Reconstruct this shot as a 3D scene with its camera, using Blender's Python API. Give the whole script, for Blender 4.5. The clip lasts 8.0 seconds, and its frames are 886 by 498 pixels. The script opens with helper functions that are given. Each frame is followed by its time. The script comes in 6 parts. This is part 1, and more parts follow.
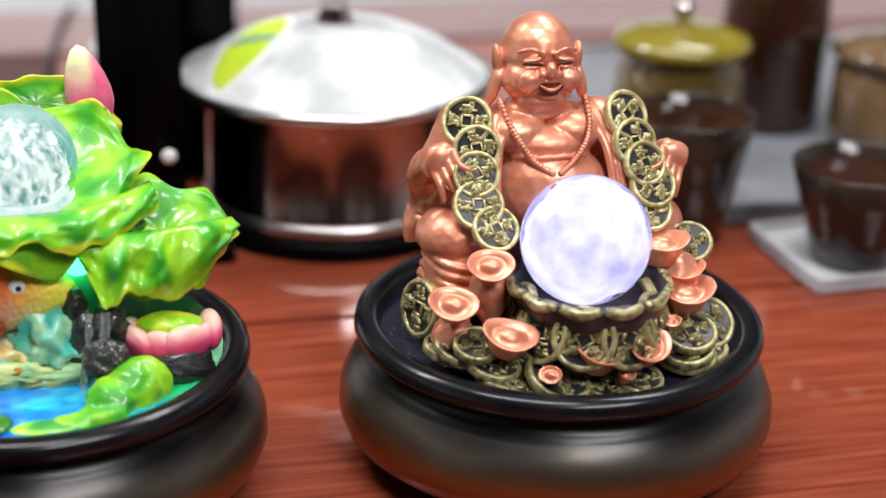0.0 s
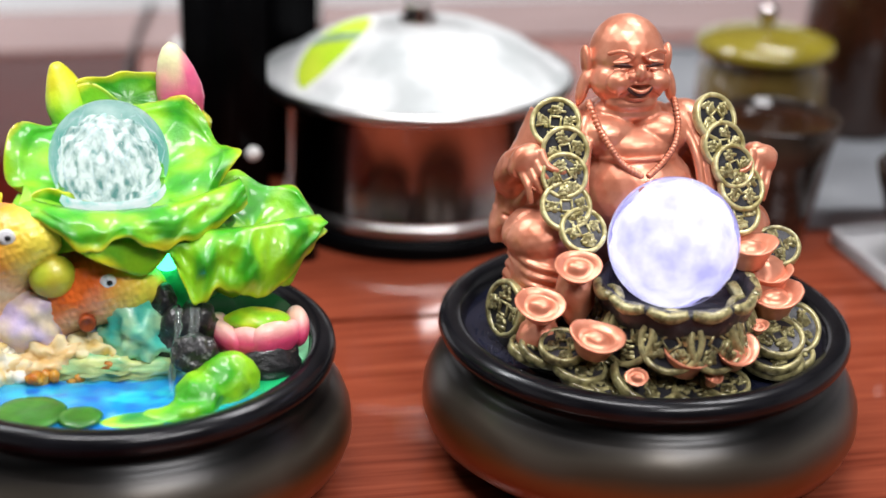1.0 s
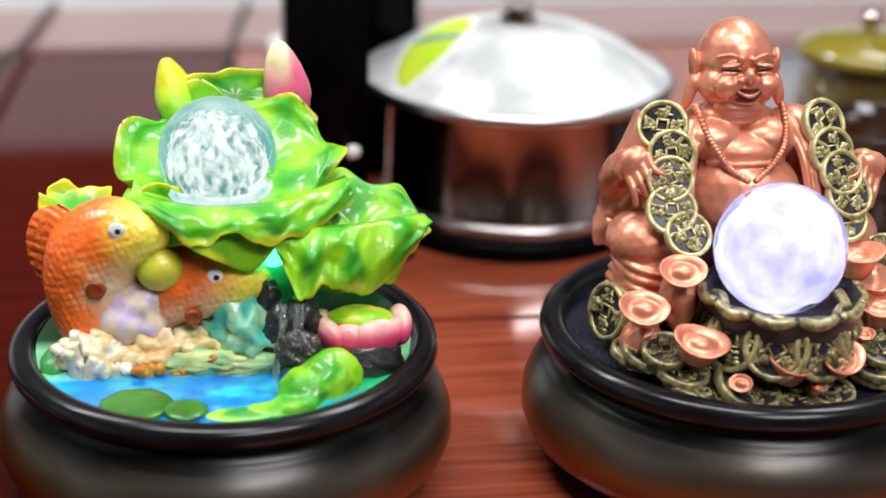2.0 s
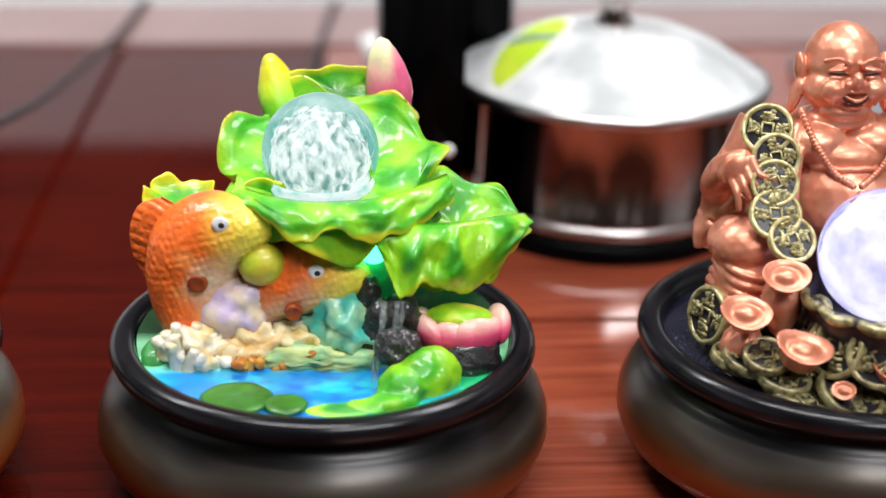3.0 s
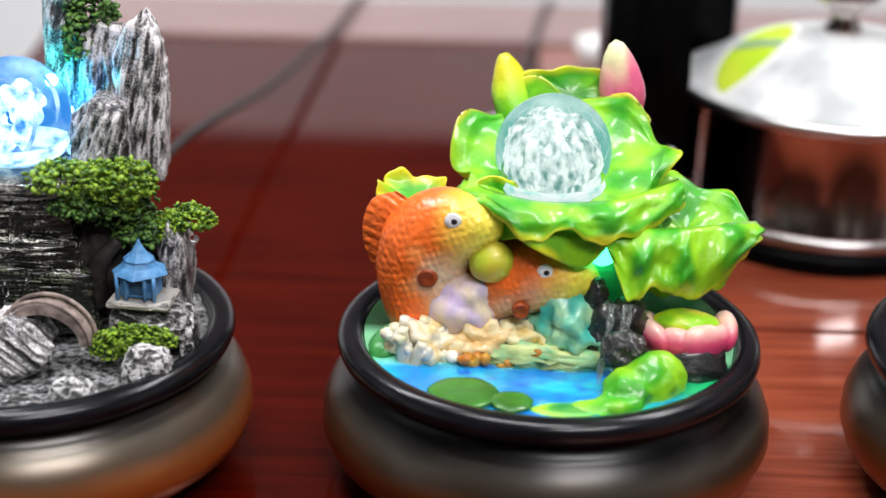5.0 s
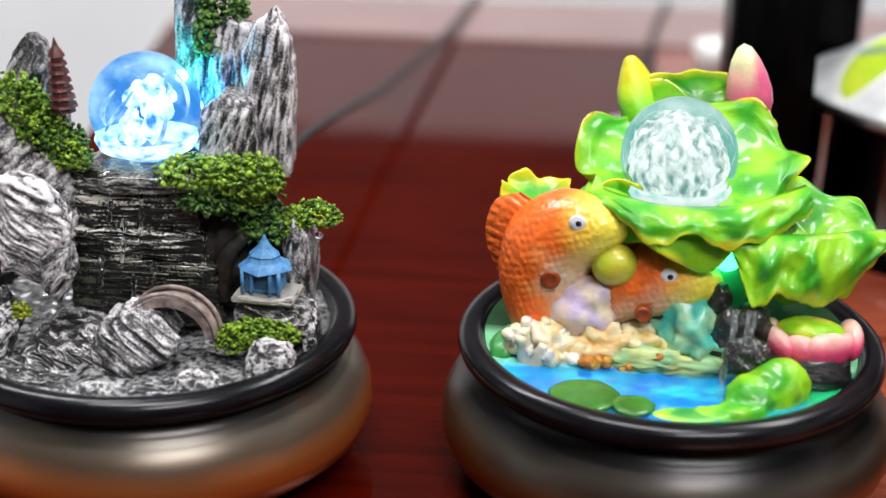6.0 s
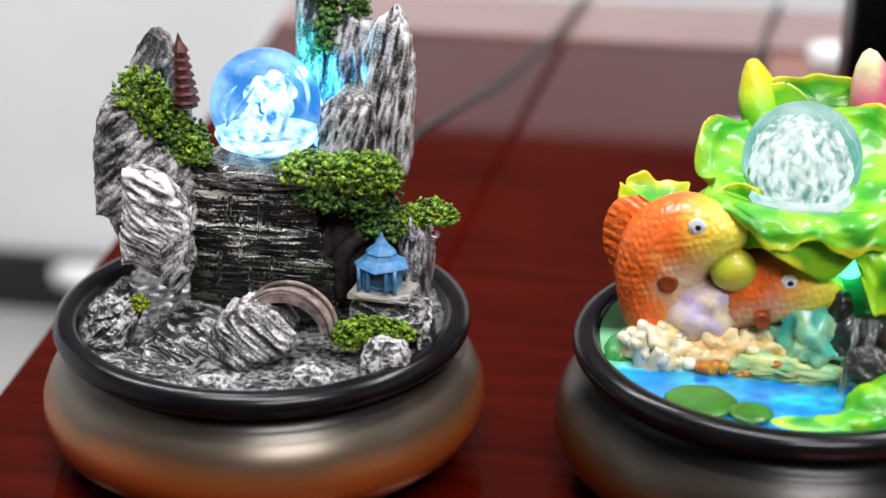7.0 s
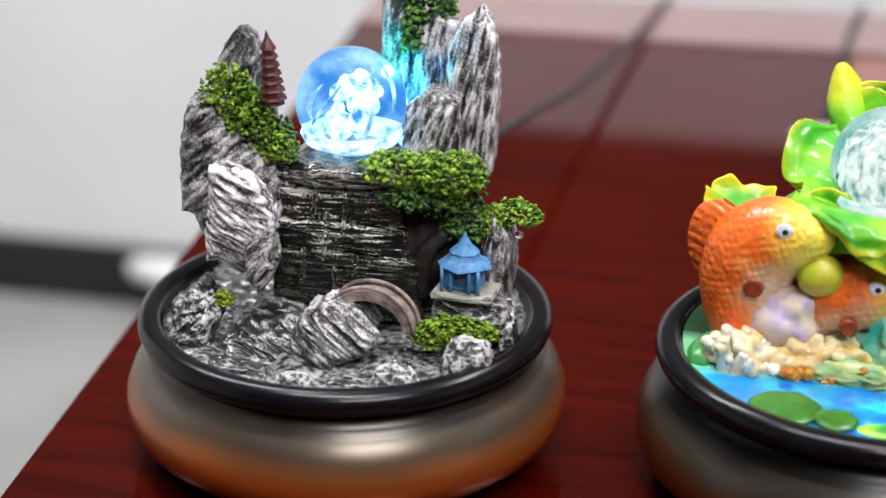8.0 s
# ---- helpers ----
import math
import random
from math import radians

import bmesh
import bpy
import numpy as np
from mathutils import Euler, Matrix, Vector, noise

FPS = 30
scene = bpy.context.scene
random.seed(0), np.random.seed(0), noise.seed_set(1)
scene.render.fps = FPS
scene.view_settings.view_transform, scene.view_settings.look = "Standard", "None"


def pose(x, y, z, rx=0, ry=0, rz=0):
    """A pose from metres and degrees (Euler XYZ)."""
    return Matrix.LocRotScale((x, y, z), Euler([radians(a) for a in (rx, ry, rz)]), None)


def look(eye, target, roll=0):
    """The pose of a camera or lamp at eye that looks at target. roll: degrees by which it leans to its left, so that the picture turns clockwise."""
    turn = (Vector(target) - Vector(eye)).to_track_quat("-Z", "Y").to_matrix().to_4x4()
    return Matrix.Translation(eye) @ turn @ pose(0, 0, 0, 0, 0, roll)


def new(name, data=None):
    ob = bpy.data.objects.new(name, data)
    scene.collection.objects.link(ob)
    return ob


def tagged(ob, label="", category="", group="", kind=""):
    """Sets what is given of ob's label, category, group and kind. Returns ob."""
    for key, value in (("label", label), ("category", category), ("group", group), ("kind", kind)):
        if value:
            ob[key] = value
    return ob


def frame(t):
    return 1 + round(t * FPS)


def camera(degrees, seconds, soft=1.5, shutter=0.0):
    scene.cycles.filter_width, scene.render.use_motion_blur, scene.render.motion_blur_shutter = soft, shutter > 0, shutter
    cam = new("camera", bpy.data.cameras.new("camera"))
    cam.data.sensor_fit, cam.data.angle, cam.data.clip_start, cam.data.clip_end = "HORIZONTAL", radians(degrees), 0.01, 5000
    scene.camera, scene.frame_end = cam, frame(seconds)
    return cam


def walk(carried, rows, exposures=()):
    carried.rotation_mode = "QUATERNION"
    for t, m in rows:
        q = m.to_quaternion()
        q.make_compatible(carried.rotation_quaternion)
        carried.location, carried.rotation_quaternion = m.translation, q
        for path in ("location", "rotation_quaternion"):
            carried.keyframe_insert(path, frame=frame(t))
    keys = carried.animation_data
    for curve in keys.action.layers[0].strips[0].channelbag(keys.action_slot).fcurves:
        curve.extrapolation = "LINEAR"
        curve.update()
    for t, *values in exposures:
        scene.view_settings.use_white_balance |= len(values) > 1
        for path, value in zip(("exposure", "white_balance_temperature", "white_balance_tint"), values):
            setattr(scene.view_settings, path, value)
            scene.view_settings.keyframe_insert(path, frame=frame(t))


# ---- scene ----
cam = camera(30.0, 8.0)
cam.data.dof.use_dof = True
cam.data.dof.focus_distance = 0.735
cam.data.dof.aperture_fstop = 4.2
# seconds, x, y, z, heading, pitch, roll
ROWS = [
    (0.0, -0.0000, -0.0000, 0.3901, -13.24, -22.34, 1.30),
    (0.5, -0.0043, 0.0010, 0.3895, -11.94, -22.33, 1.29),
    (1.0, -0.0105, 0.0011, 0.3902, -10.88, -22.38, 1.25),
    (1.5, -0.0156, 0.0013, 0.3905, -9.39, -22.42, 1.22),
    (3.0, -0.0358, 0.0046, 0.3884, -5.40, -22.42, 1.40),
    (3.5, -0.0394, 0.0036, 0.3903, -3.82, -22.56, 1.36),
    (4.0, -0.0464, 0.0033, 0.3902, -2.18, -22.57, 1.36),
    (4.5, -0.0520, 0.0030, 0.3904, -0.42, -22.62, 1.26),
    (6.0, -0.0677, 0.0005, 0.3904, 5.08, -22.67, 0.97),
    (6.5, -0.0727, 0.0009, 0.3905, 7.02, -22.74, 0.82),
    (7.0, -0.0780, 0.0011, 0.3897, 8.59, -22.73, 0.79),
    (7.5, -0.0805, 0.0012, 0.3901, 10.07, -22.79, 0.68),
    (8.0, -0.0846, 0.0007, 0.3902, 11.17, -22.82, 0.69),
]
walk(cam, [(t, pose(x, y, z, 90 + p, 0, h) @ pose(0, 0, 0, 0, 0, r)) for t, x, y, z, h, p, r in ROWS])
scene.view_settings.exposure = 0.0

# ---- light ----
world = bpy.data.worlds.new("world")
scene.world = world
world.use_nodes = True
world.node_tree.nodes["Background"].inputs[0].default_value = (0.9, 0.95, 1.0, 1)
world.node_tree.nodes["Background"].inputs[1].default_value = 0.08


def area_lamp(name, place, target, sx, sy, watts, colour=(1, 0.98, 1.0)):
    d = bpy.data.lights.new(name, "AREA")
    d.shape, d.size, d.size_y, d.energy, d.color = "RECTANGLE", sx, sy, watts, colour
    ob = new(name, d)
    ob.matrix_world = look(place, target)
    return ob


area_lamp("ceiling_lamp", (-0.25, 0.35, 1.95), (-0.1, 0.68, 0), 1.2, 0.3, 32)
area_lamp("ceiling_lamp", (0.9, 1.3, 1.95), (0.3, 0.9, 0), 1.2, 0.3, 26)
area_lamp("ceiling_lamp", (0.65, -0.95, 1.9), (-0.05, 0.7, 0), 1.2, 0.5, 42)
area_lamp("ceiling_lamp", (-1.2, 1.5, 1.95), (-1.3, 2.2, -0.3), 1.2, 0.3, 44, (0.95, 0.97, 1.0))


# ---- materials ----
def mat(name, col=(0.5, 0.5, 0.5), rough=0.5, metal=0.0, coat=0.0, spec=0.5, col2=None, scale=60.0, bump=0.0, bscale=None, emit=None, strength=0.0,
        trans=0.0, ior=1.45, sss=0.0, rvar=0.0, detail=4.0, lo=0.35, hi=0.65, stretch=None):
    m = bpy.data.materials.new(name)
    m.use_nodes = True
    nt = m.node_tree
    b = nt.nodes["Principled BSDF"]
    b.inputs["Base Color"].default_value = (*col, 1)
    b.inputs["Roughness"].default_value = rough
    b.inputs["Metallic"].default_value = metal
    b.inputs["Coat Weight"].default_value = coat
    b.inputs["Coat Roughness"].default_value = 0.05
    b.inputs["Specular IOR Level"].default_value = spec
    b.inputs["Transmission Weight"].default_value = trans
    b.inputs["IOR"].default_value = ior
    if sss:
        b.inputs["Subsurface Weight"].default_value = sss
        b.inputs["Subsurface Radius"].default_value = (0.004, 0.004, 0.003)
        b.inputs["Subsurface Scale"].default_value = 1.0
    if emit:
        b.inputs["Emission Color"].default_value = (*emit, 1)
        b.inputs["Emission Strength"].default_value = strength
    tc = nt.nodes.new("ShaderNodeTexCoord")
    src = tc.outputs["Object"]
    if stretch:
        mp = nt.nodes.new("ShaderNodeMapping")
        mp.inputs["Scale"].default_value = stretch
        nt.links.new(src, mp.inputs["Vector"])
        src = mp.outputs["Vector"]
    if col2:
        n = nt.nodes.new("ShaderNodeTexNoise")
        n.inputs["Scale"].default_value, n.inputs["Detail"].default_value = scale, detail
        r = nt.nodes.new("ShaderNodeValToRGB")
        r.color_ramp.elements[0].position, r.color_ramp.elements[1].position = lo, hi
        r.color_ramp.elements[0].color, r.color_ramp.elements[1].color = (*col, 1), (*col2, 1)
        nt.links.new(src, n.inputs["Vector"])
        nt.links.new(n.outputs["Fac"], r.inputs["Fac"])
        nt.links.new(r.outputs["Color"], b.inputs["Base Color"])
    if rvar:
        n2 = nt.nodes.new("ShaderNodeTexNoise")
        n2.inputs["Scale"].default_value = scale * 0.6
        mr = nt.nodes.new("ShaderNodeMapRange")
        mr.inputs["To Min"].default_value, mr.inputs["To Max"].default_value = max(0.02, rough - rvar), rough + rvar
        nt.links.new(src, n2.inputs["Vector"])
        nt.links.new(n2.outputs["Fac"], mr.inputs["Value"])
        nt.links.new(mr.outputs["Result"], b.inputs["Roughness"])
    if bump:
        n3 = nt.nodes.new("ShaderNodeTexNoise")
        n3.inputs["Scale"].default_value, n3.inputs["Detail"].default_value = bscale or scale * 3, 5
        bp = nt.nodes.new("ShaderNodeBump")
        bp.inputs["Strength"].default_value, bp.inputs["Distance"].default_value = bump, 0.001
        nt.links.new(src, n3.inputs["Vector"])
        nt.links.new(n3.outputs["Fac"], bp.inputs["Height"])
        nt.links.new(bp.outputs["Normal"], b.inputs["Normal"])
    return m


def ramp_mat(name, stops, axis="Z", z0=0.0, z1=1.0, wob=0.15, nscale=30.0, rough=0.4, metal=0.0, coat=0.0, bump=0.0, bscale=200.0, sss=0.0):
    """Colours laid in bands along one axis of the object, with an uneven border."""
    m = mat(name, rough=rough, metal=metal, coat=coat, bump=bump, bscale=bscale, sss=sss)
    nt = m.node_tree
    b = nt.nodes["Principled BSDF"]
    tc = nt.nodes.new("ShaderNodeTexCoord")
    sx = nt.nodes.new("ShaderNodeSeparateXYZ")
    mr = nt.nodes.new("ShaderNodeMapRange")
    mr.inputs["From Min"].default_value, mr.inputs["From Max"].default_value = z0, z1
    n = nt.nodes.new("ShaderNodeTexNoise")
    n.inputs["Scale"].default_value, n.inputs["Detail"].default_value = nscale, 3
    ma = nt.nodes.new("ShaderNodeMath")
    ma.operation = "MULTIPLY_ADD"
    ma.inputs[1].default_value, ma.inputs[2].default_value = wob * 2, -wob
    ad = nt.nodes.new("ShaderNodeMath")
    r = nt.nodes.new("ShaderNodeValToRGB")
    els = r.color_ramp.elements
    els[0].position, els[0].color = stops[0][0], (*stops[0][1], 1)
    els[1].position, els[1].color = stops[-1][0], (*stops[-1][1], 1)
    for pos, c in stops[1:-1]:
        els.new(pos).color = (*c, 1)
    k = nt.links.new
    k(tc.outputs["Object"], sx.inputs[0])
    k(sx.outputs[axis], mr.inputs["Value"])
    k(tc.outputs["Object"], n.inputs["Vector"])
    k(n.outputs["Fac"], ma.inputs[0])
    k(mr.outputs["Result"], ad.inputs[0])
    k(ma.outputs[0], ad.inputs[1])
    k(ad.outputs[0], r.inputs["Fac"])
    k(r.outputs["Color"], b.inputs["Base Color"])
    return m


M_LACQUER = mat("red_lacquer_wood", (0.036, 0.0017, 0.0004), 0.35, coat=0.5, spec=0.0, col2=(0.060, 0.0032, 0.0007), scale=7, stretch=(1, 12, 1), detail=9)
M_LACQUER_BROWN = mat("brown_lacquer_wood", (0.14, 0.022, 0.009), 0.35, coat=0.9, spec=0.05, col2=(0.30, 0.070, 0.034), scale=16, stretch=(0.7, 14, 1), detail=10, lo=0.3, hi=0.7)
M_LACQUER_PALE = mat("pale_lacquer_wood", (0.19, 0.10, 0.09), 0.35, coat=0.55, col2=(0.28, 0.165, 0.15), scale=9, stretch=(1, 10, 1), detail=6)
M_WALL = mat("white_wall_paint", (0.80, 0.80, 0.81), 0.8, col2=(0.74, 0.74, 0.75), scale=3, bump=0.1, bscale=90)
M_DARKWALL = mat("dark_wall_panel", (0.03, 0.02, 0.018), 0.6, col2=(0.045, 0.03, 0.025), scale=5)
M_CEIL = mat("ceiling_paint", (0.22, 0.21, 0.20), 0.9, col2=(0.19, 0.18, 0.17), scale=4)
M_FLOOR = mat("grey_floor_tile", (0.30, 0.30, 0.285), 0.35, col2=(0.36, 0.36, 0.345), scale=4, rvar=0.08)
M_BASEBOARD = mat("black_baseboard", (0.012, 0.010, 0.010), 0.4, col2=(0.02, 0.018, 0.017), scale=8)
M_BLACKPLASTIC = mat("black_plastic", (0.0010, 0.0010, 0.0012), 0.3, spec=0.05, col2=(0.002, 0.002, 0.0024), scale=30, bump=0.1, bscale=300)
M_STEEL = mat("polished_steel", (0.40, 0.35, 0.34), 0.16, metal=1.0, col2=(0.55, 0.50, 0.48), scale=20, rvar=0.05)
M_LID = mat("fogged_lid", (0.46, 0.49, 0.49), 0.3, col2=(0.74, 0.76, 0.76), scale=26, coat=0.6, bump=1.0, bscale=45, rvar=0.1, lo=0.4, hi=0.6)
M_STEELDULL = mat("brushed_steel", (0.55, 0.54, 0.53), 0.28, metal=1.0, col2=(0.65, 0.64, 0.63), scale=40)
M_STICKER = mat("yellow_green_sticker", (0.48, 0.72, 0.03), 0.4, col2=(0.62, 0.78, 0.05), scale=40)
M_STICKER_W = mat("white_sticker", (0.8, 0.82, 0.78), 0.4)
M_STICKER_G = mat("grey_print", (0.25, 0.4, 0.25), 0.4)
M_DARKGLAZE = mat("dark_glaze", (0.010, 0.008, 0.007), 0.2, coat=0.5, spec=0.2, col2=(0.035, 0.022, 0.015), scale=30, rvar=0.08)
M_TEA = mat("tea_brown", (0.018, 0.006, 0.003), 0.18, coat=0.25, col2=(0.040, 0.014, 0.006), scale=20)
M_YELLOWLID = mat("olive_yellow_lid", (0.17, 0.135, 0.010), 0.25, coat=0.5, col2=(0.25, 0.205, 0.02), scale=25)
M_OLIVE = mat("olive_brown_glass", (0.06, 0.04, 0.01), 0.15, coat=0.8, col2=(0.12, 0.08, 0.02), scale=20)
M_AMBER = mat("amber_glass", (0.09, 0.05, 0.022), 0.15, coat=0.8, col2=(0.18, 0.11, 0.055), scale=22)
M_GREYTRAY = mat("grey_tray", (0.17, 0.18, 0.195), 0.4, col2=(0.22, 0.23, 0.245), scale=16, rvar=0.08)
M_WHITE = mat("white_glaze", (0.78, 0.78, 0.76), 0.25, col2=(0.7, 0.7, 0.69), scale=22)
M_DISH = mat("grey_white_dish", (0.40, 0.40, 0.41), 0.35, col2=(0.56, 0.56, 0.57), scale=20)
M_CABLE = mat("cable_rubber", (0.02, 0.018, 0.018), 0.5, col2=(0.03, 0.026, 0.026), scale=60)


def painted(name, rough=0.3, coat=0.4, bump=0.0, bscale=200.0, sss=0.0, metal=0.0):
    """Resin with its paint from the mesh's paint layer, broken up by a fine mottle."""
    m = mat(name, rough=rough, coat=coat, bump=bump, bscale=bscale, sss=sss, metal=metal)
    nt = m.node_tree
    a = nt.nodes.new("ShaderNodeAttribute")
    a.attribute_name = "paint"
    n = nt.nodes.new("ShaderNodeTexNoise")
    n.inputs["Scale"].default_value, n.inputs["Detail"].default_value = 160, 4
    r = nt.nodes.new("ShaderNodeMapRange")
    r.inputs["To Min"].default_value, r.inputs["To Max"].default_value = 0.72, 1.25
    mx = nt.nodes.new("ShaderNodeVectorMath")
    mx.operation = "SCALE"
    tc = nt.nodes.new("ShaderNodeTexCoord")
    nt.links.new(tc.outputs["Object"], n.inputs["Vector"])
    nt.links.new(n.outputs["Fac"], r.inputs["Value"])
    nt.links.new(a.outputs["Color"], mx.inputs[0])
    nt.links.new(r.outputs["Result"], mx.inputs["Scale"])
    nt.links.new(mx.outputs[0], nt.nodes["Principled BSDF"].inputs["Base Color"])
    return m


# ---- mesh helpers ----
def part(name, bm, material, parent=None, label="", smooth=True, m=None, paint=None):
    me = bpy.data.meshes.new(name)
    bmesh.ops.recalc_face_normals(bm, faces=bm.faces)
    if smooth:
        for f in bm.faces:
            f.smooth = True
    bm.to_mesh(me)
    bm.free()
    if paint:
        at = me.color_attributes.new("paint", "FLOAT_COLOR", "POINT")
        at.data.foreach_set("color", np.array([(*paint(v.co, v.normal), 1.0) for v in me.vertices], dtype=np.float32).ravel())
    for x in material if isinstance(material, (list, tuple)) else [material]:
        me.materials.append(x)
    ob = new(name, me)
    if parent:
        ob.parent = parent
    if m:
        ob.matrix_basis = m
    if label:
        ob["label"] = label
    return ob


def sharpen(ob, degrees=40):
    ob.data.set_sharp_from_angle(angle=radians(degrees))
    return ob


def thing(name, place, label, category, group="", rz=0):
    ob = new(name)
    ob.empty_display_size = 0.02
    ob.matrix_basis = pose(*place, 0, 0, rz)
    return tagged(ob, label, category, group)


def lathe(profile, seg=64, bm=None, m=Matrix(), mi=0, wob=None):
    """A profile of (radius, height) turned round z."""
    bm = bm or bmesh.new()
    rings = []
    for r, z in profile:
        if r < 1e-6:
            rings.append([bm.verts.new(m @ Vector((0, 0, z)))])
            continue
        ring = []
        for i in range(seg):
            a = 2 * math.pi * i / seg
            k = wob(a, z) if wob else 1.0
            ring.append(bm.verts.new(m @ Vector((r * k * math.cos(a), r * k * math.sin(a), z))))
        rings.append(ring)
    for a, b in zip(rings, rings[1:]):
        for i in range(seg):
            j = (i + 1) % seg
            q = [a[i % len(a)], a[j % len(a)], b[j % len(b)], b[i % len(b)]]
            u = []
            for v in q:
                if v not in u:
                    u.append(v)
            if len(u) > 2:
                bm.faces.new(u).material_index = mi
    return bm


def tube(path, radii, seg=10, bm=None, mi=0, caps=True, flat=1.0):
    bm = bm or bmesh.new()
    pts = [Vector(p) for p in path]
    if not isinstance(radii, (list, tuple)):
        radii = [radii] * len(pts)
    up, rings = Vector((0, 0, 1)), []
    for i, p in enumerate(pts):
        d = (pts[min(i + 1, len(pts) - 1)] - pts[max(i - 1, 0)]).normalized()
        s = d.cross(up if abs(d.z) < 0.995 else Vector((0, 1, 0))).normalized()
        n = s.cross(d)
        rings.append([bm.verts.new(p + radii[i] * (s * math.cos(2 * math.pi * k / seg) + n * flat * math.sin(2 * math.pi * k / seg))) for k in range(seg)])
    for a, b in zip(rings, rings[1:]):
        for k in range(seg):
            bm.faces.new((a[k], a[(k + 1) % seg], b[(k + 1) % seg], b[k])).material_index = mi
    if caps:
        bm.faces.new(rings[0][::-1]).material_index = mi
        bm.faces.new(rings[-1]).material_index = mi
    return bm


def spline(pts, n=8):
    """A smooth line through the points."""
    P = [Vector(p) for p in pts]
    out = []
    for i in range(len(P) - 1):
        a, b, c, d = P[max(i - 1, 0)], P[i], P[i + 1], P[min(i + 2, len(P) - 1)]
        for k in range(n):
            t = k / n
            out.append(0.5 * ((2 * b) + (c - a) * t + (2 * a - 5 * b + 4 * c - d) * t * t + (3 * b - a - 3 * c + d) * t ** 3))
    return out + [P[-1]]


def box(sx, sy, sz, m=Matrix(), bm=None, bevel=0.0, mi=0):
    own = bmesh.new()
    bmesh.ops.create_cube(own, size=1, matrix=Matrix.Diagonal((sx, sy, sz, 1)))
    if bevel:
        bmesh.ops.bevel(own, geom=own.edges[:], offset=bevel, segments=2, affect="EDGES")
    own.transform(m)
    return merge(own, bm, mi)


def merge(own, bm=None, mi=0):
    for f in own.faces:
        f.material_index = mi
    if bm is None:
        return own
    me = bpy.data.meshes.new("tmp")
    own.to_mesh(me)
    own.free()
    bm.from_mesh(me)
    bpy.data.meshes.remove(me)
    return bm


def blob(c, r, rot=(0, 0, 0), sub=3, rough=0.0, freq=40.0, bm=None, mi=0):
    """A rounded lump: centre, three radii, turn, and an uneven surface."""
    own = bmesh.new()
    bmesh.ops.create_icosphere(own, subdivisions=sub, radius=1)
    r = (r, r, r) if isinstance(r, (int, float)) else r
    m = pose(*c, *rot) @ Matrix.Diagonal((*r, 1))
    own.transform(m)
    if rough:
        cc = Vector(c)
        for v in own.verts:
            d = v.co - cc
            v.co += d.normalized() * rough * noise.fractal(v.co * freq, 1.0, 2.0, 3)
    return merge(own, bm, mi)


def fuse(src, voxel, soft):
    """Melts overlapping lumps into one smooth skin."""
    me = bpy.data.meshes.new("fuse_source")
    src.to_mesh(me)
    src.free()
    ob = new("fuse_source", me)
    re = ob.modifiers.new("r", "REMESH")
    re.mode, re.voxel_size = "VOXEL", voxel
    sm = ob.modifiers.new("s", "SMOOTH")
    sm.factor, sm.iterations = 0.5, soft
    got = bpy.data.meshes.new_from_object(ob.evaluated_get(bpy.context.evaluated_depsgraph_get()))
    bm = bmesh.new()
    bm.from_mesh(got)
    bpy.data.objects.remove(ob)
    bpy.data.meshes.remove(me)
    bpy.data.meshes.remove(got)
    for f in bm.faces:
        f.material_index = 0
    return bm


# ---- setting ----
def slab(name, x0, x1, y0, y1, z0, z1, material, label, bevel=0.0, category=""):
    ob = part(name, box(x1 - x0, y1 - y0, z1 - z0, bevel=bevel), material, smooth=False)
    ob.location = ((x0 + x1) / 2, (y0 + y1) / 2, (z0 + z1) / 2)
    return tagged(ob, label, category or name.split("_")[0], kind="structure")


FLOOR = -0.75
slab("floor", -3.2, 3.2, -2.6, 2.6, FLOOR - 0.1, FLOOR, M_FLOOR, "pale grey polished tile floor", category="floor")
slab("wall_north", -3.2, 3.2, 2.33, 2.48, FLOOR, 0.40, M_WALL, "plain white painted wall behind the table", category="wall")
slab("wall_north_upper", -3.2, 3.2, 2.33, 2.48, 0.40, 2.05, M_DARKWALL, "dark panelled upper wall", category="wall")
slab("wall_west", -3.2, -3.05, -2.45, 2.33, FLOOR, 2.05, M_WALL, "plain white painted side wall", category="wall")
slab("wall_east", 3.05, 3.2, -2.45, 2.33, FLOOR, 2.05, M_WALL, "plain white painted side wall", category="wall")
slab("wall_south", -3.2, 3.2, -2.6, -2.45, FLOOR, 2.05, M_DARKWALL, "dark plain wall", category="wall")
slab("ceiling", -3.2, 3.2, -2.6, 2.6, 2.05, 2.15, M_CEIL, "plain pale ceiling", category="ceiling")
slab("baseboard", -3.05, 3.05, 2.312, 2.33, FLOOR, FLOOR + 0.10, M_BASEBOARD, "black glossy baseboard along the wall", category="baseboard")

# ---- the table ----
TABLE = thing("table", (0, 0, -0.75), "dark red lacquered wooden tea table with glossy top", "table")
TX0, TX1, TY0, TY1 = -0.435, 1.35, 0.30, 1.40


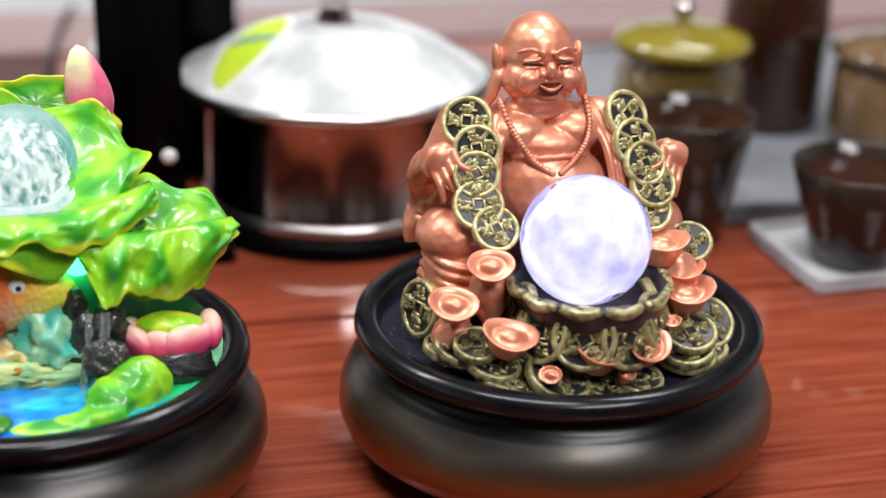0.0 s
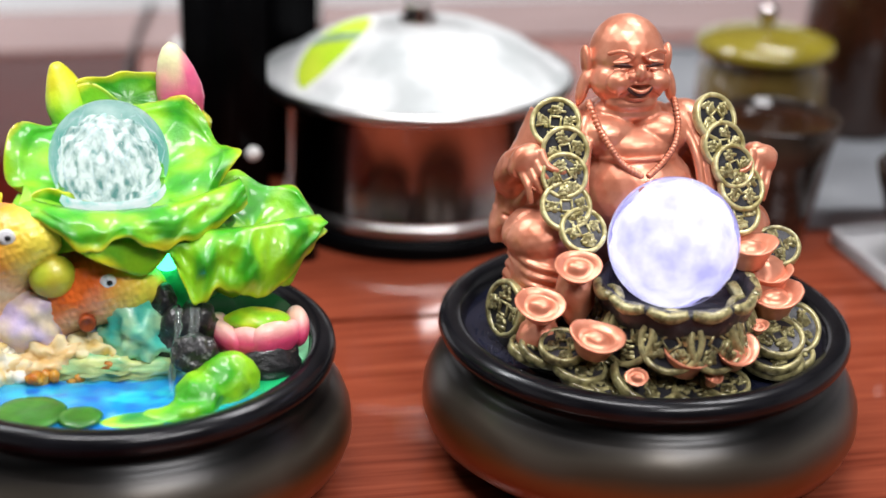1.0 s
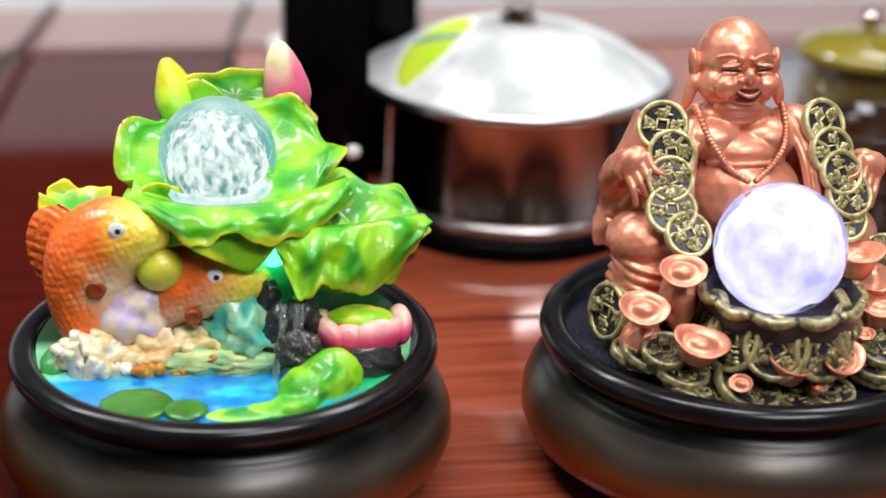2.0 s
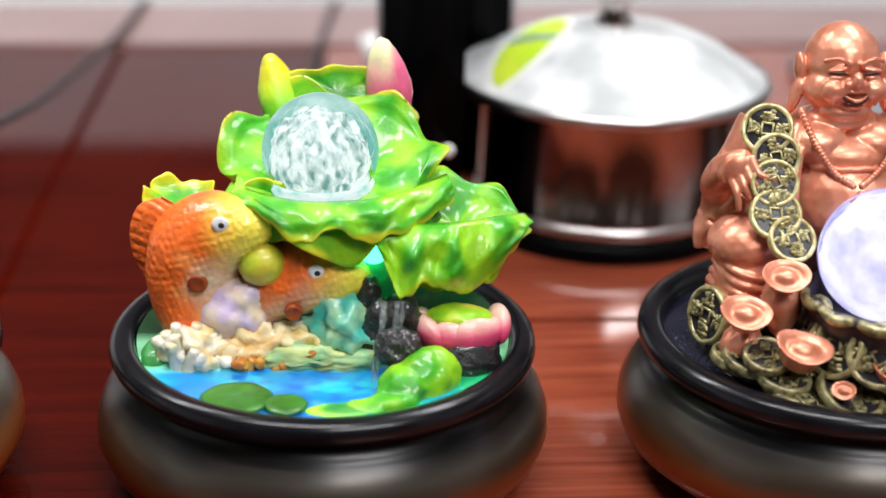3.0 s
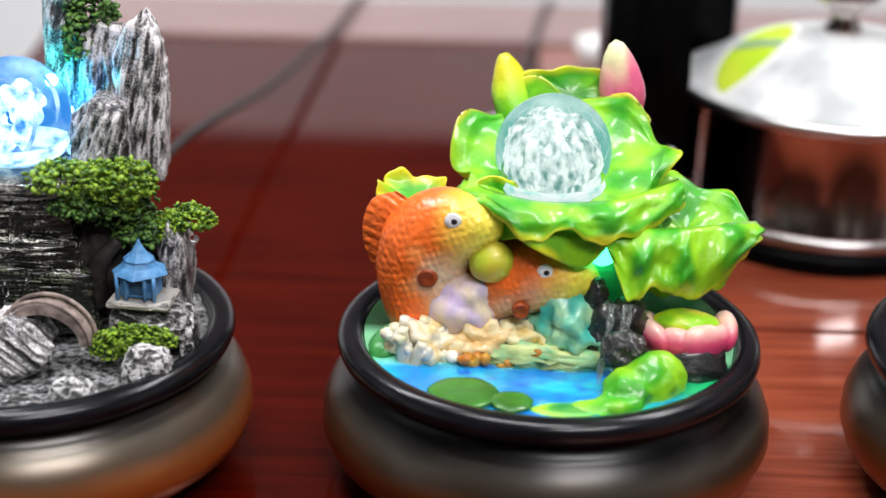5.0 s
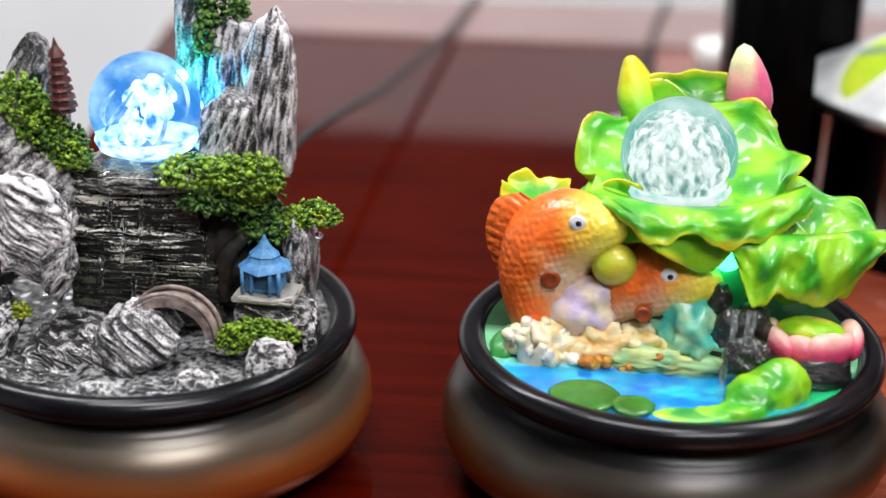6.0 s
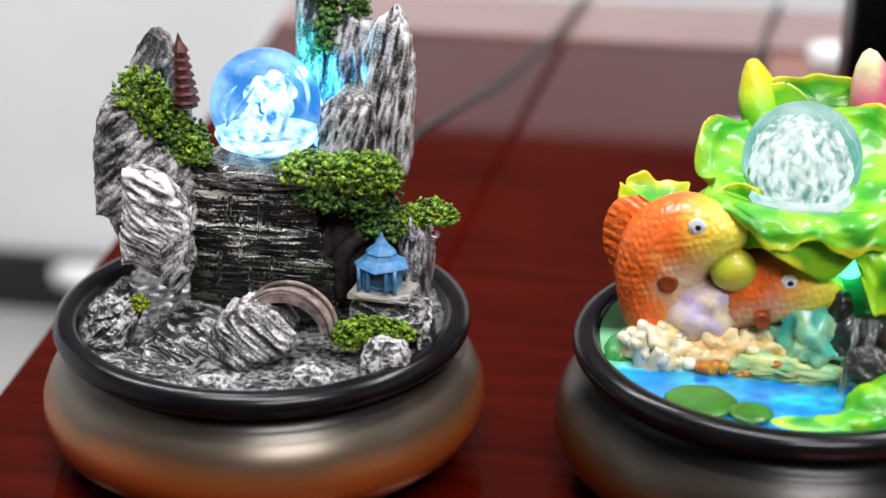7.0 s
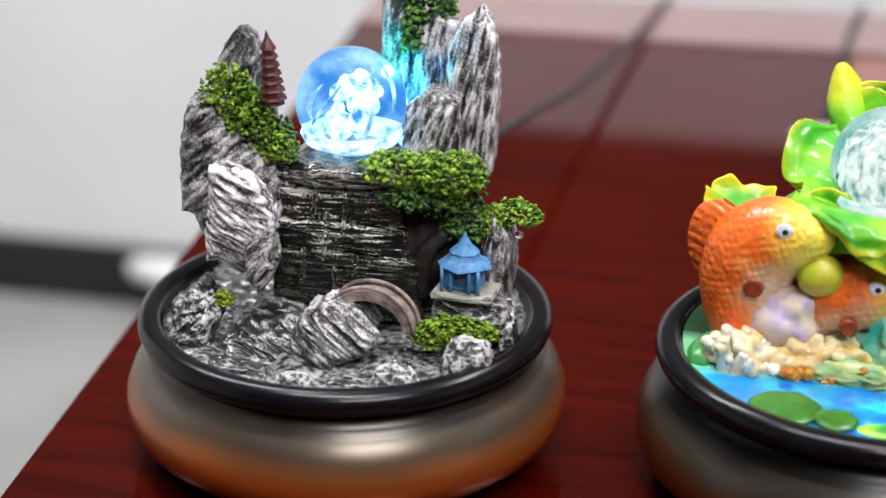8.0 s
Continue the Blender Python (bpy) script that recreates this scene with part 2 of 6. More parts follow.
def table_board(name, corners, z0, z1, material, label=""):
    bm = bmesh.new()
    lo = [bm.verts.new((x, y, z0)) for x, y in corners]
    hi = [bm.verts.new((x, y, z1)) for x, y in corners]
    bm.faces.new(lo[::-1]), bm.faces.new(hi)
    n = len(corners)
    for i in range(n):
        bm.faces.new((lo[i], lo[(i + 1) % n], hi[(i + 1) % n], hi[i]))
    bmesh.ops.bevel(bm, geom=[e for e in bm.edges if abs(e.verts[0].co.z - e.verts[1].co.z) < 1e-6], offset=0.0025, segments=2, affect="EDGES")
    return part(name, bm, material, TABLE, label, smooth=False, m=pose(0, 0, 0.75))


def edge_x(y):
    return -0.402 - 0.053 * (y - 0.59)


table_board("tabletop", [(edge_x(0.30), 0.30), (-0.013, 0.30), (-0.013, 1.402), (edge_x(1.402), 1.402)], -0.035, 0, M_LACQUER)
table_board("tabletop", [(-0.0115, 0.30), (1.35, 0.30), (1.35, 0.8345), (-0.0115, 0.8345)], -0.035, 0, M_LACQUER_BROWN, "browner lacquered board with visible grain")
table_board("tabletop", [(-0.0115, 0.8360), (1.35, 0.8360), (1.35, 1.402), (-0.0115, 1.402)], -0.035, 0, M_LACQUER_BROWN, "browner lacquered board with visible grain")
# Back strip, slightly raised and paler than the rest of the top.
table_board("edge_board", [(edge_x(1.404), 1.404), (1.35, 1.404), (1.35, 1.545), (edge_x(1.545), 1.545)], -0.035, 0.003, M_LACQUER_PALE, "paler edge board")
for x, y in ((-0.36, 0.38), (1.27, 0.38), (-0.36, 1.46), (1.27, 1.46)):
    part("leg", box(0.07, 0.07, 0.715, pose(x, y, 0.3575), bevel=0.004), M_LACQUER, TABLE, smooth=False)
for y in (0.36, 1.48):
    part("apron", box(1.55, 0.022, 0.09, pose(0.455, y, 0.668), bevel=0.002), M_LACQUER, TABLE, smooth=False)


# ---- things at the back of the table ----
def steel_pot(place):
    t = thing("cooking_pot", place, "polished stainless steel pot with a steamy lid on a hob", "pot")
    part("body", lathe([(0, 0.016), (0.078, 0.016), (0.0820, 0.019), (0.0825, 0.023), (0.0822, 0.0235), (0.0822, 0.084), (0.083, 0.087), (0.0875, 0.0885), (0.0875, 0.0905), (0.080, 0.0905),
                        (0.080, 0.03), (0, 0.03)], 96), M_STEEL, t)
    part("base_ring", lathe([(0.079, 0.0125), (0.0840, 0.0125), (0.0852, 0.016), (0.0846, 0.0205), (0.0830, 0.0215), (0.079, 0.0215), (0.079, 0.0125)], 96), M_STEELDULL, t)
    lid = part("lid", lathe([(0.086, 0.0915), (0.0965, 0.0915), (0.0985, 0.0935), (0.0975, 0.0965), (0.090, 0.0985), (0.084, 0.1035), (0.070, 0.113), (0.050, 0.1215), (0.028, 0.1265),
                             (0.0, 0.128)], 96), M_LID, t, "bright lid clouded with steam")
    part("lid_rim", lathe([(0.0965, 0.0895), (0.0995, 0.0905), (0.1005, 0.0935), (0.0992, 0.0968), (0.0970, 0.0970), (0.0965, 0.0895)], 96), M_STEELDULL, lid)
    part("knob", lathe([(0, 0.126), (0.011, 0.126), (0.012, 0.130), (0.008, 0.135), (0.009, 0.142), (0.018, 0.147), (0.021, 0.153), (0.017, 0.159), (0, 0.161)], 32), M_STEEL, lid)
    # sticker that follows the dome
    def dome(x, y):
        r = math.hypot(x, y)
        return float(np.interp(r, [0, 0.028, 0.05, 0.07, 0.084, 0.09, 0.0975], [0.128, 0.1265, 0.1215, 0.113, 0.1035, 0.0985, 0.0965]))

    def oval(sx, sy, lift, mi, x0=-1.0, x1=1.0):
        bm = bmesh.new()
        n, k = 28, 10
        rows = []
        for i in range(n + 1):
            u = x0 + (x1 - x0) * i / n
            h = max(0.02, 1 - abs(u) ** 2.4) ** 0.7
            row = []
            for j in range(k + 1):
                v = (2 * j / k - 1) * h
                p = pose(-0.054, -0.012, 0, 0, 0, 55) @ Vector((u * sx, v * sy, 0))
                row.append(bm.verts.new((p.x, p.y, dome(p.x, p.y) + lift)))
            rows.append(row)
        for a, b in zip(rows, rows[1:]):
            for j in range(k):
                bm.faces.new((a[j], a[j + 1], b[j + 1], b[j]))
        return bm
    st = part("sticker", oval(0.046, 0.0205, 0.0006, 0), M_STICKER_W, lid, "yellow-green oval sticker with a white border")
    part("sticker_print", oval(0.040, 0.0160, 0.0010, 0), M_STICKER, lid)
    part("sticker_band", oval(0.040, 0.0160, 0.0014, 0, -0.05, 0.2), M_STICKER_G, lid)
    return t


def hob(place):
    t = thing("hob", place, "flat round black hob plate on the table", "hob")
    part("plate", lathe([(0, 0), (0.087, 0), (0.0885, 0.002), (0.0885, 0.0095), (0.086, 0.012), (0, 0.012)], 72), M_BLACKPLASTIC, t)
    return t


def flask(place):
    t = thing("black_boiler", place, "tall black plastic water boiler beside the steel pot", "boiler")
    part("body", box(0.046, 0.115, 0.26, pose(0, 0, 0.13), bevel=0.006), M_BLACKPLASTIC, t)
    part("base", box(0.030, 0.100, 0.0115, pose(0.036, 0.0, 0.0058), bevel=0.002), M_BLACKPLASTIC, t)
    part("back_column", box(0.050, 0.030, 0.25, pose(0.045, 0.117, 0.125), bevel=0.005), M_BLACKPLASTIC, t)
    part("button", lathe([(0, 0), (0.004, 0), (0.0045, 0.0015), (0.003, 0.003), (0, 0.0032)], 24, m=pose(0.0134, -0.0572, 0.0737, 90, 0, 0)), M_WHITE, t, "small pale button")
    return t


def spout(place):
    t = thing("water_spout", place, "pale green and steel curved water spout on a stand", "spout")
    part("pipe", tube(spline([(0, 0.02, 0), (0, 0.02, 0.11), (0.002, 0.02, 0.15), (0.004, 0.012, 0.19), (0.006, -0.02, 0.205)]), 0.005, 12), M_STEELDULL, t)
    part("sleeve", tube([(-0.002, 0.018, 0.128), (-0.004, 0.013, 0.142), (-0.007, 0.006, 0.156)], [0.006, 0.007, 0.006], 12), M_STICKER, t, "pale green sleeve")
    part("foot", lathe([(0, 0), (0.016, 0), (0.016, 0.004), (0.007, 0.008), (0, 0.008)], 28, m=pose(0, 0.02, 0)), M_STEELDULL, t)
    return t


hob((0.162, 0.998, 0))
steel_pot((0.162, 0.998, 0))
flask((0.038, 0.972, 0))
spout((0.110, 1.09, 0))


def beaker(name, place, r0, r1, h, material, inner, label, category, tea=0.75):
    t = thing(name, place, label, category)
    w = 0.0022
    part("body", lathe([(0, 0), (r0 * 0.8, 0), (r0, h * 0.03), (r0 + (r1 - r0) * 0.35, h * 0.35), (r0 + (r1 - r0) * 0.72, h * 0.7), (r1, h), (r1 - w * 0.5, h + 0.0008), (r1 - w, h),
                        (r0 + (r1 - r0) * 0.7 - w, h * 0.7), (r0 - w * 0.6, h * 0.1), (0, h * 0.08)], 56), material, t)
    rr = r0 + (r1 - r0) * tea - w - 0.0003
    part("tea", lathe([(0, h * tea), (rr * 0.8, h * tea), (rr, h * tea + 0.0006)], 48), inner, t)
    return t


def canister(place, r, h, body, lidm, label):
    t = thing("canister", place, label, "canister")
    part("body", lathe([(0, 0), (r * 0.92, 0), (r, h * 0.04), (r * 1.02, h * 0.3), (r, h * 0.86), (r * 0.9, h * 0.93), (r * 0.9, h)], 56), body, t)
    lid = part("lid", lathe([(0, h), (r * 1.04, h), (r * 1.08, h + 0.003), (r * 1.05, h + 0.008), (r * 0.7, h + 0.013), (r * 0.25, h + 0.0155), (0, h + 0.016)], 56), lidm, t)
    part("knob", lathe([(0, h + 0.015), (0.005, h + 0.015), (0.004, h + 0.019), (0.0075, h + 0.024), (0.0065, h + 0.030), (0, h + 0.032)], 24), M_STEEL, lid)
    return t


tray = thing("tray", (0.60, 1.13, 0), "flat grey stone tea tray with a low rim", "tray")
part("slab", box(0.44, 0.40, 0.010, pose(0, 0, 0.005), bevel=0.002), M_GREYTRAY, tray, smooth=False)
for sx, sy, px, py in ((0.44, 0.008, 0, 0.196), (0.44, 0.008, 0, -0.196), (0.008, 0.384, 0.216, 0), (0.008, 0.384, -0.216, 0)):
    part("rim", box(sx, sy, 0.004, pose(px, py, 0.0122), bevel=0.001), M_GREYTRAY, tray, smooth=False)
dish = thing("tray", (0.515, 0.868, 0), "white square tray on the red table", "tray", rz=3)
part("slab", box(0.20, 0.095, 0.006, pose(0, 0, 0.003), bevel=0.002), M_DISH, dish, smooth=False)
for sx, sy, px, py in ((0.20, 0.004, 0, 0.0455), (0.20, 0.004, 0, -0.0455), (0.004, 0.087, 0.098, 0), (0.004, 0.087, -0.098, 0)):
    part("rim", box(sx, sy, 0.004, pose(px, py, 0.0082), bevel=0.001), M_DISH, dish, smooth=False)
beaker("tea_cup", (0.372, 0.918, 0), 0.024, 0.040, 0.083, M_DARKGLAZE, M_TEA, "tall dark brown glazed tumbler with tea", "cup", 0.93)
beaker("tea_cup", (0.456, 0.850, 0.0062), 0.025, 0.042, 0.062, M_DARKGLAZE, M_TEA, "dark glazed tea cup on the white tray", "cup", 0.85)
canister((0.398, 1.01, 0.0102), 0.043, 0.088, M_OLIVE, M_YELLOWLID, "dark olive glass canister with a yellow lid")
canister((0.584, 1.045, 0.0102), 0.050, 0.064, M_AMBER, M_AMBER, "amber brown glass jar with a lid")
bottle = thing("bottle", (0.508, 1.105, 0.0102), "tall dark brown glazed bottle on the grey tray", "bottle")
part("body", lathe([(0, 0), (0.034, 0), (0.037, 0.004), (0.039, 0.08), (0.036, 0.15), (0.020, 0.19), (0.014, 0.20), (0.014, 0.228), (0.010, 0.229)], 48), M_TEA, bottle)
part("stopper", lathe([(0, 0.229), (0.0165, 0.229), (0.0175, 0.233), (0.016, 0.241), (0, 0.243)], 36), M_DARKGLAZE, bottle)
cupw = thing("tea_cup", (0.036, 1.30, 0), "small white porcelain tea cup", "cup")
part("body", lathe([(0, 0), (0.010, 0), (0.0115, 0.003), (0.018, 0.02), (0.021, 0.036), (0.0195, 0.036), (0.016, 0.02), (0, 0.006)], 36), M_WHITE, cupw)
ring = thing("tea_cup", (-0.034, 1.075, 0), "small dark tea cup with a pale inside", "cup")
part("body", lathe([(0, 0), (0.015, 0), (0.018, 0.004), (0.026, 0.022), (0.0285, 0.036), (0.0265, 0.036)], 40), M_DARKGLAZE, ring)
part("lining", lathe([(0.0265, 0.0358), (0.0245, 0.022), (0.015, 0.008), (0, 0.006)], 40), M_WHITE, ring, "pale glazed lining")


def cable(pts, r, label):
    ob = part("cable", tube(spline(pts), r, 10), M_CABLE)
    return tagged(ob, label, "cable")


cable([(-0.255, 0.760, 0.054), (-0.252, 0.80, 0.066), (-0.240, 0.92, 0.066), (-0.230, 1.013, 0.055), (-0.216, 1.145, 0.034), (-0.202, 1.278, 0.021), (-0.188, 1.42, 0.0085), (-0.178, 1.525, 0.0062), (-0.176, 1.551, 0.001), (-0.175, 1.556, -0.06), (-0.16, 1.60, -0.55), (-0.10, 1.75, -0.745)], 0.0030,
      "black rubber power cable from the rock fountain over the table edge")
cable([(-0.032, 1.22, 0.0030), (-0.028, 1.28, 0.0030), (-0.020, 1.345, 0.0030), (-0.010, 1.45, 0.0060), (0.001, 1.533, 0.0062), (0.003, 1.551, 0.0), (0.004, 1.556, -0.06), (0.01, 1.60, -0.55), (0.05, 1.75, -0.745)], 0.0030, "thin black cable lying over the back edge of the table")
bag = part("bag", blob((0, 0, 0), (0.062, 0.03, 0.024), sub=3, rough=0.012, freq=30), M_WHITE)
bag.location = (-0.98, 2.27, FLOOR + 0.085)
tagged(bag, "crumpled white bag by the baseboard", "bag")

# ---- the fountain bowls ----
M_RIM = mat("black_rim_glaze", (0.003, 0.003, 0.004), 0.24, coat=0.1, spec=0.3, col2=(0.007, 0.007, 0.009), scale=50, rvar=0.05, bump=0.04, bscale=250)


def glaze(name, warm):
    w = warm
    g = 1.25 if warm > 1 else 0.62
    # Glaze bands, plus painted neck shade, shoulder highlight and orange table reflection.
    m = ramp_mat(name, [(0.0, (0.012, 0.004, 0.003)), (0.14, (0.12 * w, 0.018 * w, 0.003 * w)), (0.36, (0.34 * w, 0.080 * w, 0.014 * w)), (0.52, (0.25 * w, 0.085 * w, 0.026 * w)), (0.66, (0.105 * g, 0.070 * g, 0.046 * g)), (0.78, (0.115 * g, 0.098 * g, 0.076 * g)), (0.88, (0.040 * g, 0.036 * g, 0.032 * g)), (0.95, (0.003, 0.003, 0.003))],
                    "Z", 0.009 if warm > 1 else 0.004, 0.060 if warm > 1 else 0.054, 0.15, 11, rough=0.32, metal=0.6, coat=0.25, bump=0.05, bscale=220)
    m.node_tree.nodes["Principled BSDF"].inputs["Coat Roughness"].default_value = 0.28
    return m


BOWL = [(0, 0.002), (0.060, 0.0), (0.072, 0.0010), (0.083, 0.0045), (0.0930, 0.0115), (0.1000, 0.0175), (0.1027, 0.0250), (0.1022, 0.0335), (0.0996, 0.0405), (0.0968, 0.0450), (0.0940, 0.0484), (0.0930, 0.0494), (0.0926, 0.0502), (0.0908, 0.0520), (0.0890, 0.0538), (0.0884, 0.0555)]
RIM = [(0.0884, 0.0555), (0.0893, 0.0580), (0.0920, 0.0592), (0.0946, 0.0612), (0.0958, 0.0645), (0.0950, 0.0680), (0.0924, 0.0702), (0.0890, 0.0708), (0.0862, 0.0700), (0.0842, 0.0675), (0.0830, 0.0630), (0.0825, 0.055), (0.0820, 0.030), (0, 0.030)]


def fountain(place, warm, label):
    t = thing("tabletop_fountain", place, label, "fountain", "tabletop fountains in a row", 0)
    bowl = part("bowl", lathe(BOWL, 128), glaze("bowl_glaze_shaded", warm), t, "glazed ceramic bowl, grey above and brown below, with shade and reflections painted in")
    part("rim", lathe(RIM, 128), M_RIM, bowl, "black rolled rim")
    return t


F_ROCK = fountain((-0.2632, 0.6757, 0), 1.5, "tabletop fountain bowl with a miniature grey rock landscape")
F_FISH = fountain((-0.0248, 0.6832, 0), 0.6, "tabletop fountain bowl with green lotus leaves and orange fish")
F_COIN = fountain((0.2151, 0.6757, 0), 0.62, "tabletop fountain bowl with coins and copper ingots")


# ---- glowing balls ----
def glow(name, colour, strength):
    return mat(name, (0.03, 0.03, 0.03), 0.5, emit=colour, strength=strength)


def glow_cloud(name, c1, c2, s1, s2, scale, stretch=(1, 1, 1), lo=0.35, hi=0.65):
    """Uneven light: two colours and strengths in a cloudy pattern."""
    m = mat(name, (0.03, 0.03, 0.03), 0.5)
    nt = m.node_tree
    b = nt.nodes["Principled BSDF"]
    tc = nt.nodes.new("ShaderNodeTexCoord")
    mp = nt.nodes.new("ShaderNodeMapping")
    mp.inputs["Scale"].default_value = stretch
    n = nt.nodes.new("ShaderNodeTexNoise")
    n.inputs["Scale"].default_value, n.inputs["Detail"].default_value = scale, 6
    r = nt.nodes.new("ShaderNodeValToRGB")
    r.color_ramp.elements[0].position, r.color_ramp.elements[1].position = lo, hi
    r.color_ramp.elements[0].color, r.color_ramp.elements[1].color = (*[c * s1 / s2 for c in c1], 1), (*c2, 1)
    b.inputs["Emission Strength"].default_value = s2
    nt.links.new(tc.outputs["Object"], mp.inputs["Vector"])
    nt.links.new(mp.outputs["Vector"], n.inputs["Vector"])
    nt.links.new(n.outputs["Fac"], r.inputs["Fac"])
    nt.links.new(r.outputs["Color"], b.inputs["Emission Color"])
    return m


def glass(name, tint, rough=0.0, ior=1.12):
    return mat(name, tint, rough, trans=1.0, ior=ior)


def noshadow(ob):
    ob.visible_shadow = False
    return ob


WATER = mat("clear_water", (0.95, 0.98, 1.0), 0.02, trans=1.0, ior=1.33, bump=0.3, bscale=90)


def wet(name, col, col2, scale, rough=0.35, coat=0.6, bump=0.8, bscale=160, stretch=None, lo=0.4, hi=0.62):
    return mat(name, col, rough, coat=coat, col2=col2, scale=scale, bump=bump, bscale=bscale, stretch=stretch, lo=lo, hi=hi, detail=8)


def brushed_rock(name, dark, pale, lo, hi, stretch, coat=0.15, rough=0.55, scale=400):
    """Dark stone whose ridges carry pale dry-brushed paint."""
    m = mat(name, rough=rough, coat=coat, bump=0.0)
    nt = m.node_tree
    k = nt.links.new
    b = nt.nodes["Principled BSDF"]

    def math_node(op, x, y):
        n = nt.nodes.new("ShaderNodeMath")
        n.operation = op
        for i, v in enumerate((x, y)):
            if isinstance(v, (int, float)):
                n.inputs[i].default_value = v
            elif v is not None:
                k(v, n.inputs[i])
        return n.outputs[0]

    def noise_node(vec, sc, detail):
        n = nt.nodes.new("ShaderNodeTexNoise")
        n.inputs["Scale"].default_value, n.inputs["Detail"].default_value = sc, detail
        k(vec, n.inputs["Vector"])
        return n.outputs["Fac"]
    g = nt.nodes.new("ShaderNodeNewGeometry")
    tc = nt.nodes.new("ShaderNodeTexCoord")
    mp = nt.nodes.new("ShaderNodeMapping")
    mp.inputs["Scale"].default_value = stretch
    k(tc.outputs["Object"], mp.inputs["Vector"])
    fine = noise_node(mp.outputs["Vector"], scale, 5)
    line = math_node("SUBTRACT", 1.0, math_node("MULTIPLY", math_node("ABSOLUTE", math_node("SUBTRACT", fine, 0.5), None), 11.0))
    patch = noise_node(tc.outputs["Object"], 75, 3)
    ridge = math_node("MULTIPLY", math_node("SUBTRACT", g.outputs["Pointiness"], 0.5), 7.0)
    grit = math_node("MULTIPLY", math_node("SUBTRACT", noise_node(tc.outputs["Object"], 900, 3), 0.5), 0.9)
    tot = math_node("ADD", math_node("ADD", math_node("MULTIPLY", line, 0.55), math_node("MULTIPLY", math_node("SUBTRACT", patch, 0.5), 1.1)), math_node("ADD", ridge, grit))
    r = nt.nodes.new("ShaderNodeValToRGB")
    r.color_ramp.elements[0].position, r.color_ramp.elements[1].position = lo, hi
    r.color_ramp.elements[0].color, r.color_ramp.elements[1].color = (*dark, 1), (*pale, 1)
    r.color_ramp.elements.new((lo + hi) / 2).color = (*[(x * 0.72 + y * 0.28) for x, y in zip(dark, pale)], 1)
    k(tot, r.inputs["Fac"])
    k(r.outputs["Color"], b.inputs["Base Color"])
    bp = nt.nodes.new("ShaderNodeBump")
    bp.inputs["Strength"].default_value, bp.inputs["Distance"].default_value = 0.8, 0.0009
    k(math_node("ADD", line, fine), bp.inputs["Height"])
    k(bp.outputs["Normal"], b.inputs["Normal"])
    return m


def ridge_rock(name, dark, pale, lo, hi, turn=0.0, coat=0.2, rough=0.5):
    """Stone whose modelled ridges carry dry-brushed pale paint, with a fine grit."""
    m = mat(name, rough=rough, coat=coat)
    nt = m.node_tree
    k = nt.links.new
    b = nt.nodes["Principled BSDF"]
    a = nt.nodes.new("ShaderNodeAttribute")
    a.attribute_name = "paint"
    tc = nt.nodes.new("ShaderNodeTexCoord")
    tot = a.outputs["Fac"]
    fine = None
    mp = nt.nodes.new("ShaderNodeMapping")
    mp.vector_type = "TEXTURE"
    mp.inputs["Rotation"].default_value = (0, radians(-turn), 0)
    mp.inputs["Scale"].default_value = (4.5, 1.5, 1)
    k(tc.outputs["Object"], mp.inputs["Vector"])
    for sc, w, src in ((480, 2.6, mp.outputs["Vector"]), (900, 1.7, tc.outputs["Object"])):
        n = nt.nodes.new("ShaderNodeTexNoise")
        n.inputs["Scale"].default_value, n.inputs["Detail"].default_value = sc, 5
        k(src, n.inputs["Vector"])
        ma = nt.nodes.new("ShaderNodeMath")
        ma.operation = "MULTIPLY_ADD"
        ma.inputs[1].default_value, ma.inputs[2].default_value = w, -w / 2
        k(n.outputs["Fac"], ma.inputs[0])
        ad = nt.nodes.new("ShaderNodeMath")
        k(tot, ad.inputs[0])
        k(ma.outputs[0], ad.inputs[1])
        tot, fine = ad.outputs[0], n.outputs["Fac"]
    r = nt.nodes.new("ShaderNodeValToRGB")
    e = r.color_ramp.elements
    e[0].position, e[1].position = lo, hi
    e[0].color, e[1].color = (*dark, 1), (*pale, 1)
    e.new((lo + hi) / 2).color = (*[x * 0.68 + y * 0.32 for x, y in zip(dark, pale)], 1)
    k(tot, r.inputs["Fac"])
    k(r.outputs["Color"], b.inputs["Base Color"])
    bp = nt.nodes.new("ShaderNodeBump")
    bp.inputs["Strength"].default_value, bp.inputs["Distance"].default_value = 0.5, 0.0006
    k(tot, bp.inputs["Height"])
    k(bp.outputs["Normal"], b.inputs["Normal"])
    return m


M_RIDGE = ridge_rock("ridged_grey_rock", (0.012, 0.012, 0.013), (0.60, 0.58, 0.58), 0.05, 0.95, 40)
M_RIDGE_TALL = ridge_rock("upright_ridged_rock", (0.014, 0.014, 0.015), (0.62, 0.60, 0.61), 0.05, 0.95, 82)
M_RIDGE_DARK = ridge_rock("dark_grey_rock", (0.010, 0.010, 0.011), (0.34, 0.33, 0.33), 0.15, 1.05, 60)
M_RIDGE_WHITE = ridge_rock("white_streaked_rock", (0.013, 0.013, 0.014), (0.78, 0.75, 0.76), 0.05, 0.85, -28)
M_RIDGE_EDGED = ridge_rock("white_edged_slab", (0.018, 0.018, 0.019), (0.80, 0.77, 0.79), 0.0, 0.85, 80)
M_STREAK = ridge_rock("grey_streaked_stone", (0.016, 0.016, 0.017), (0.62, 0.60, 0.61), 0.18, 1.1, -36, coat=0.4)
M_STREAK_DARK = ridge_rock("dark_streaked_stone", (0.012, 0.012, 0.013), (0.48, 0.47, 0.47), 0.42, 1.2, -26, coat=0.6, rough=0.35)
